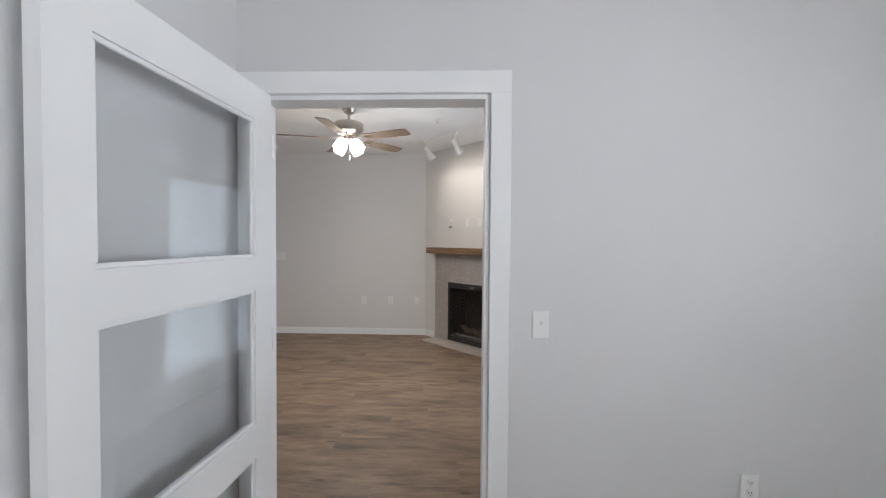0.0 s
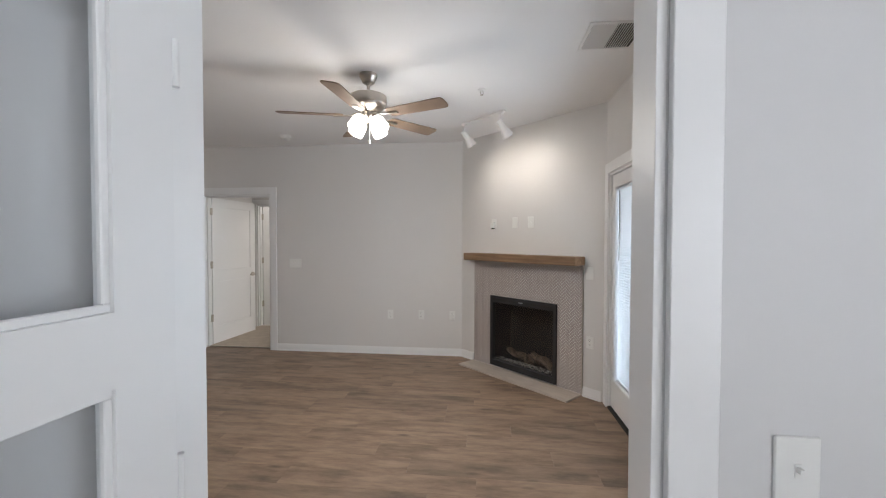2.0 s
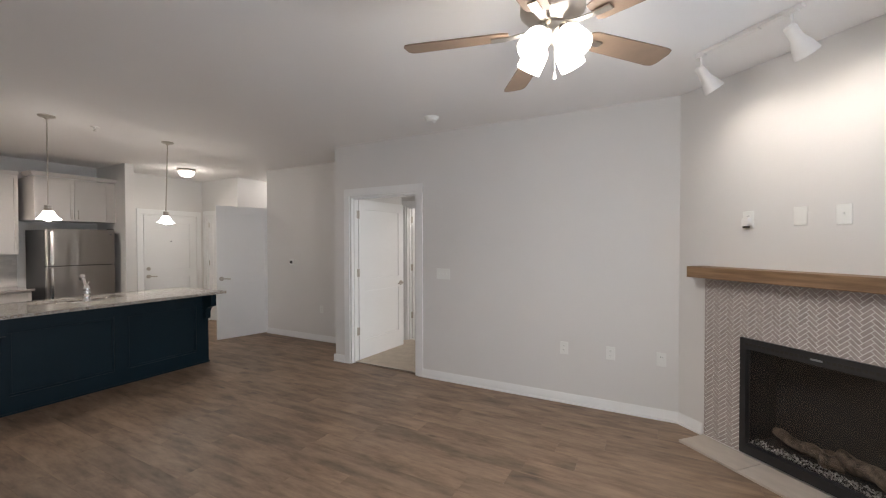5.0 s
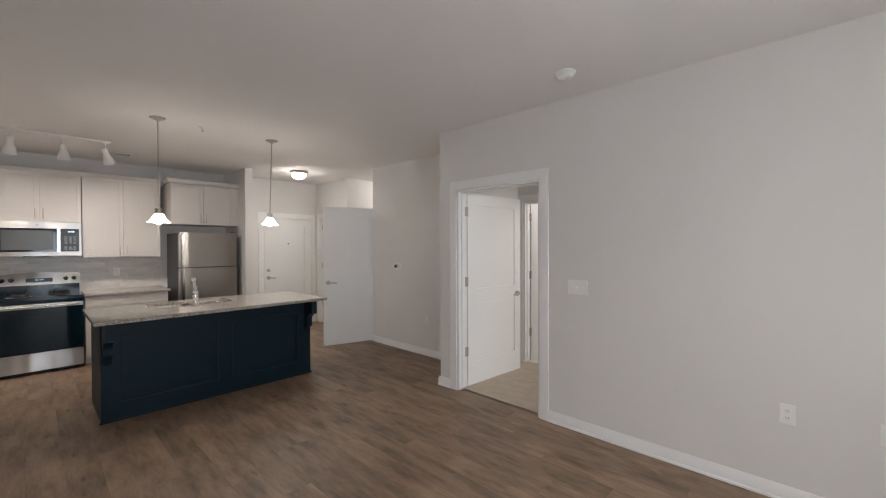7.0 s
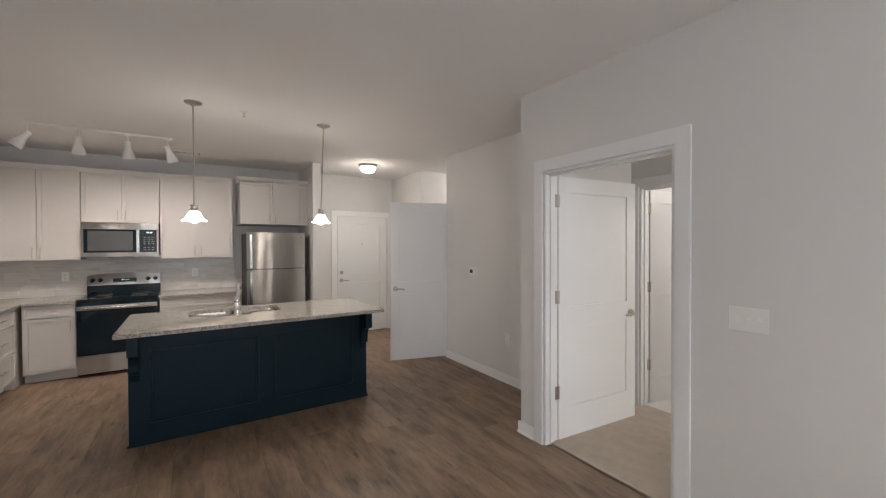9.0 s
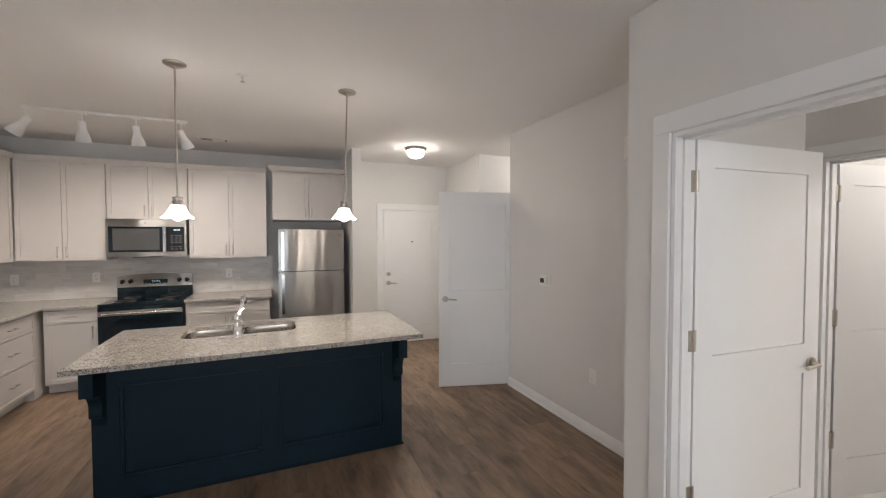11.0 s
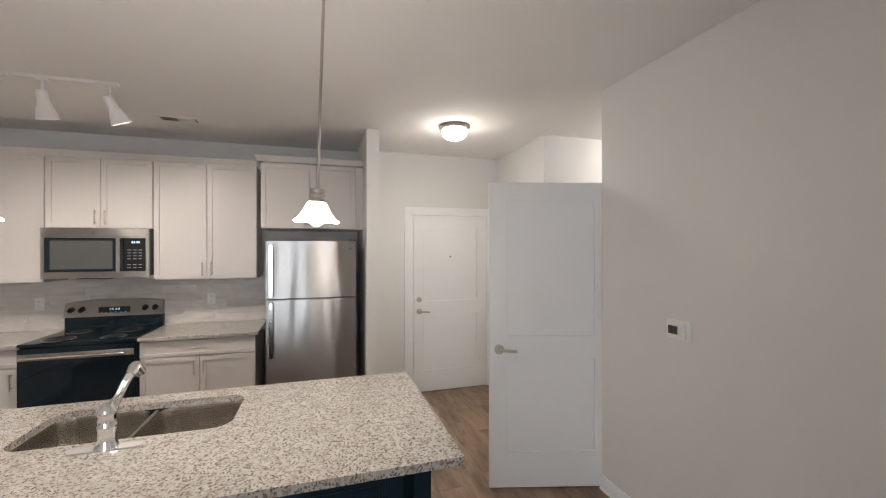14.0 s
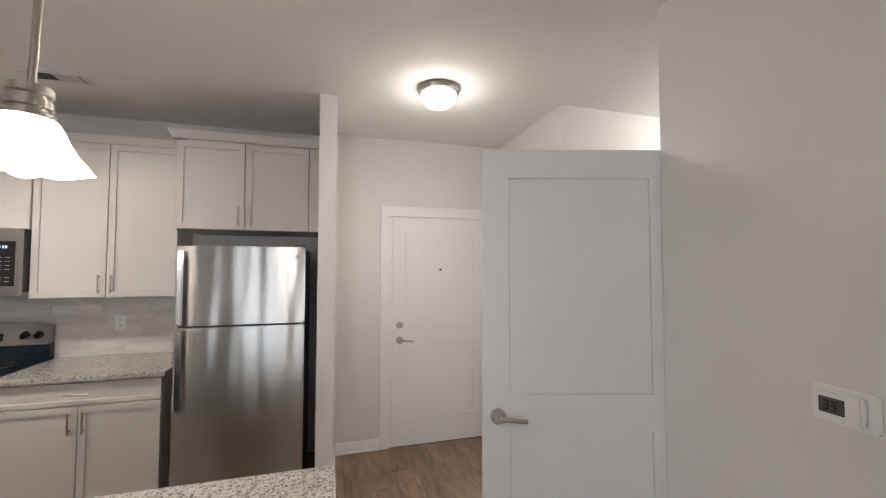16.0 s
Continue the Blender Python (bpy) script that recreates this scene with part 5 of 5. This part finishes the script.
for u, z, kd in ((0.544, 1.677, "outlet"), (0.853, 1.683, "blank"), (1.068, 1.681, "switch")):
    pl = plate(FIRE @ Matrix.Translation((u, 0, z)), kd, 1, {"outlet": "white outlet above the mantel", "blank": "blank white cable plate above the mantel", "switch": "white toggle switch above the mantel"}[kd])
    if kd == "outlet":
        bm = bmesh.new()
        box(bm, -0.022, 0.024, -0.045, -0.006, -0.045, 0.012, bev=0.004)
        part("plug", bm, M_PLATE, pl, "white plug-in adapter")
        part("prong_base", bm_box(-0.016, 0.018, -0.040, -0.008, -0.058, -0.046, bev=0.002), M_BLACK, pl, "black adapter foot")
plate(FIRE @ Matrix.Translation((1.757, 0, 0.525)), "outlet", 1)
plate(FIRE @ Matrix.Translation((1.748, 0, 1.178)), "blank", 1, "blank white plate beside the mantel")
plate(pose(-4.806, 6.848, 0.493), "outlet", 1)
for y, gang in ((1.83, "outlet"), (2.548, "outlet"), (3.932, "outlet")):
    plate(pose(-8.266, y, 1.155, 0, 0, 90), gang, 1, "white outlet in the tiled backsplash")

th = thing("thermostat", pose(-5.423, 6.848, 1.213), "white wall thermostat with a grey display", "thermostat")
part("wall_plate", bm_box(-0.077, 0.077, -0.007, 0.0, -0.052, 0.052, bev=0.006), M_PLATE, th)
bm = bmesh.new()
box(bm, -0.062, 0.05, -0.028, -0.006, -0.043, 0.043, bev=0.007)
part("body", bm, M_PLATE, th)
scr = part("display", bm_box(-0.048, 0.012, -0.0295, -0.027, -0.022, 0.022, bev=0.001), M_LCD, th, "grey liquid crystal display")
bm = bmesh.new()
for x in (-0.03, -0.012):
    for z in (-0.012, 0.0, 0.012):
        box(bm, x - 0.006, x + 0.004, -0.0305, -0.029, z - 0.0012, z + 0.0012)
    box(bm, x + 0.004, x + 0.006, -0.0305, -0.029, -0.012, 0.012)
part("digits", bm, M_BLACK, scr, "dark display digits")
ch = thing("door_chime", pose(-4.431, 6.848, 2.26), "white square sounder box high on the wall", "chime")
bm = bmesh.new()
rings = []
for inset, y in ((0.0, 0.0), (0.0, -0.026), (0.003, -0.031), (0.009, -0.034)):
    rings.append([bm.verts.new((x, y, z)) for x, z in rounded(-0.07 + inset, 0.07 - inset, -0.082 + inset, 0.082 - inset, 0.022)])
for a, b in zip(rings, rings[1:]):
    for i in range(len(a)):
        j = (i + 1) % len(a)
        bm.faces.new((a[i], a[j], b[j], b[i]))
bm.faces.new(rings[-1])
bmesh.ops.recalc_face_normals(bm, faces=bm.faces[:])
part("body", bm, M_OFFWHITE, ch)
bm = bmesh.new()
for r in (0.018,):
    for i in range(int(r * 500)):
        a = math.tau * i / int(r * 500)
        rod(bm, (r * math.cos(a), -0.0335, 0.005 + r * math.sin(a)), (r * math.cos(a), -0.0345, 0.005 + r * math.sin(a)), 0.0025, seg=6)
part("grille", bm, M_WHITE_METAL, ch, "ring of sounder holes")

# ---- pieces: backsplash tiles ----
def splash(name, m, length, z1):
    base = tagged(new(name, mesh_of(name, bm_box(0, length, -0.004, -0.001, 0.914, z1), M_SPLASH_GROUT)), "grey veined stone tile backsplash", "", "", "structure")
    base.matrix_basis = m
    tw, thh = 0.305, 0.0753
    rr = random.Random(9)
    meshes = {}
    for row in range(int((z1 - 0.914) / 0.0765) + 1):
        z = 0.916 + row * 0.0765
        h = min(thh, z1 - z)
        if h < 0.01:
            continue
        x = -rr.uniform(0, tw)
        while x < length:
            a, b = max(x, 0.001), min(x + tw, length)
            if b - a > 0.01:
                key = (round(b - a, 3), round(h, 3))
                if key not in meshes:
                    meshes[key] = mesh_of("tile", bm_box(0, b - a, -0.0065, -0.003, 0, h, bev=0.0005), M_SPLASH)
                o = new("tile", meshes[key])
                o.parent = base
                o.matrix_basis = pose(a, 0, z)
            x += tw + 0.0012


splash("wall_backsplash", pose(-8.275, 1.66, 0, 0, 0, 90), 2.80, 1.372)
splash("wall_backsplash_side", pose(-5.91, 1.65, 0, 0, 0, 180), 2.35, 1.372)
structure("trim_backsplash_edge", bm_box(-8.274, -8.262, 4.461, 4.466, 0.915, 1.372), M_PLATE)

# ---- pieces: herringbone mosaic ----
TW, TL = 0.0235, 0.0705
R45 = Matrix.Rotation(radians(-45), 4, "Y")
herr = {}
for kd in ("h", "v"):
    w, l = (TL, TW) if kd == "h" else (TW, TL)
    herr[kd] = mesh_of("tile", bm_box(0.0019, w - 0.0019, -0.0125, -0.009, 0.0019, l - 0.0019, bev=0.0007), M_HERR)
rest = bmesh.new()
count = 0
for i in range(-80, 81):
    for j in range(-28, 29):
        for kd in ("h", "v"):
            x, z = i * TW + j * TL, i * TW - j * TL + (TW if kd == "v" else 0)
            w, l = (TL, TW) if kd == "h" else (TW, TL)
            m = Matrix.Translation((0.96, 0, 0.62)) @ R45 @ Matrix.Translation((x, 0, z))
            cs = [m @ Vector((a, 0, b)) for a in (0, w) for b in (0, l)]
            u0, u1, z0, z1 = min(c.x for c in cs), max(c.x for c in cs), min(c.z for c in cs), max(c.z for c in cs)
            if u1 < TU0 + 0.004 or u0 > TU1 - 0.004 or z1 < 0.022 or z0 > TZ1 - 0.004:
                continue
            if u0 > 0.525 and u1 < 1.395 and z0 > 0.0 and z1 < 0.83:
                continue
            near = u1 > 0.53 and u0 < 1.39 and z0 < 0.835
            if not near and u0 >= TU0 and u1 <= TU1 and z0 >= 0.018 and z1 <= TZ1 and u0 > 0.7 and count < 300:
                o = new("tile", herr[kd])
                o.parent = GROUT
                o.matrix_basis = m
                count += 1
                continue
            t = bm_box(0.0019, w - 0.0019, -0.0125, -0.009, 0.0019, l - 0.0019, m=m)
            for co, no in (((TU0, 0, 0), (-1, 0, 0)), ((TU1, 0, 0), (1, 0, 0)), ((0, 0, 0.018), (0, 0, -1)), ((0, 0, TZ1), (0, 0, 1))):
                bmesh.ops.bisect_plane(t, geom=t.verts[:] + t.edges[:] + t.faces[:], plane_co=co, plane_no=no, clear_outer=True)
            if near:
                cu, cz = (u0 + u1) / 2, (z0 + z1) / 2
                gaps = ((0.53 - cu, (0.53, 0, 0), (1, 0, 0)), (cu - 1.39, (1.39, 0, 0), (-1, 0, 0)), (cz - 0.835, (0, 0, 0.835), (0, 0, -1)))
                _, co, no = max(gaps, key=lambda g: g[0])
                bmesh.ops.bisect_plane(t, geom=t.verts[:] + t.edges[:] + t.faces[:], plane_co=co, plane_no=no, clear_outer=True)
            vmap = {v: rest.verts.new(v.co) for v in t.verts}
            for f in t.faces:
                rest.faces.new([vmap[v] for v in f.verts])
            t.free()
part("tiles", rest, M_HERR, GROUT, "further mosaic tiles")["kind"] = "stuff"

# ---- pieces: floor planks ----
base = structure("floor", bm_box(-8.40, 1.42, 1.55, 9.0, -0.12, -0.008), M_SEAM, "brown oak-look vinyl plank floor")
rr = random.Random(21)
PW, PL = 0.182, 1.22
plank = {}
y = 1.58
while y < 8.6:
    x1 = 1.40 if y < 6.24 else -3.75
    x = -8.38 - rr.uniform(0, PL)
    while x < x1:
        a, b = max(x, -8.38), min(x + PL, x1)
        if b - a > 0.03:
            key = round(b - a, 3)
            if key not in plank:
                plank[key] = mesh_of("plank", bm_box(0.0003, key - 0.0003, 0.0003, PW - 0.0003, -0.008, 0.0, bev=0.0006), M_PLANK)
            o = new("plank", plank[key])
            o.parent = base
            o.matrix_basis = pose(a, y, 0)
        x += PL
    y += PW
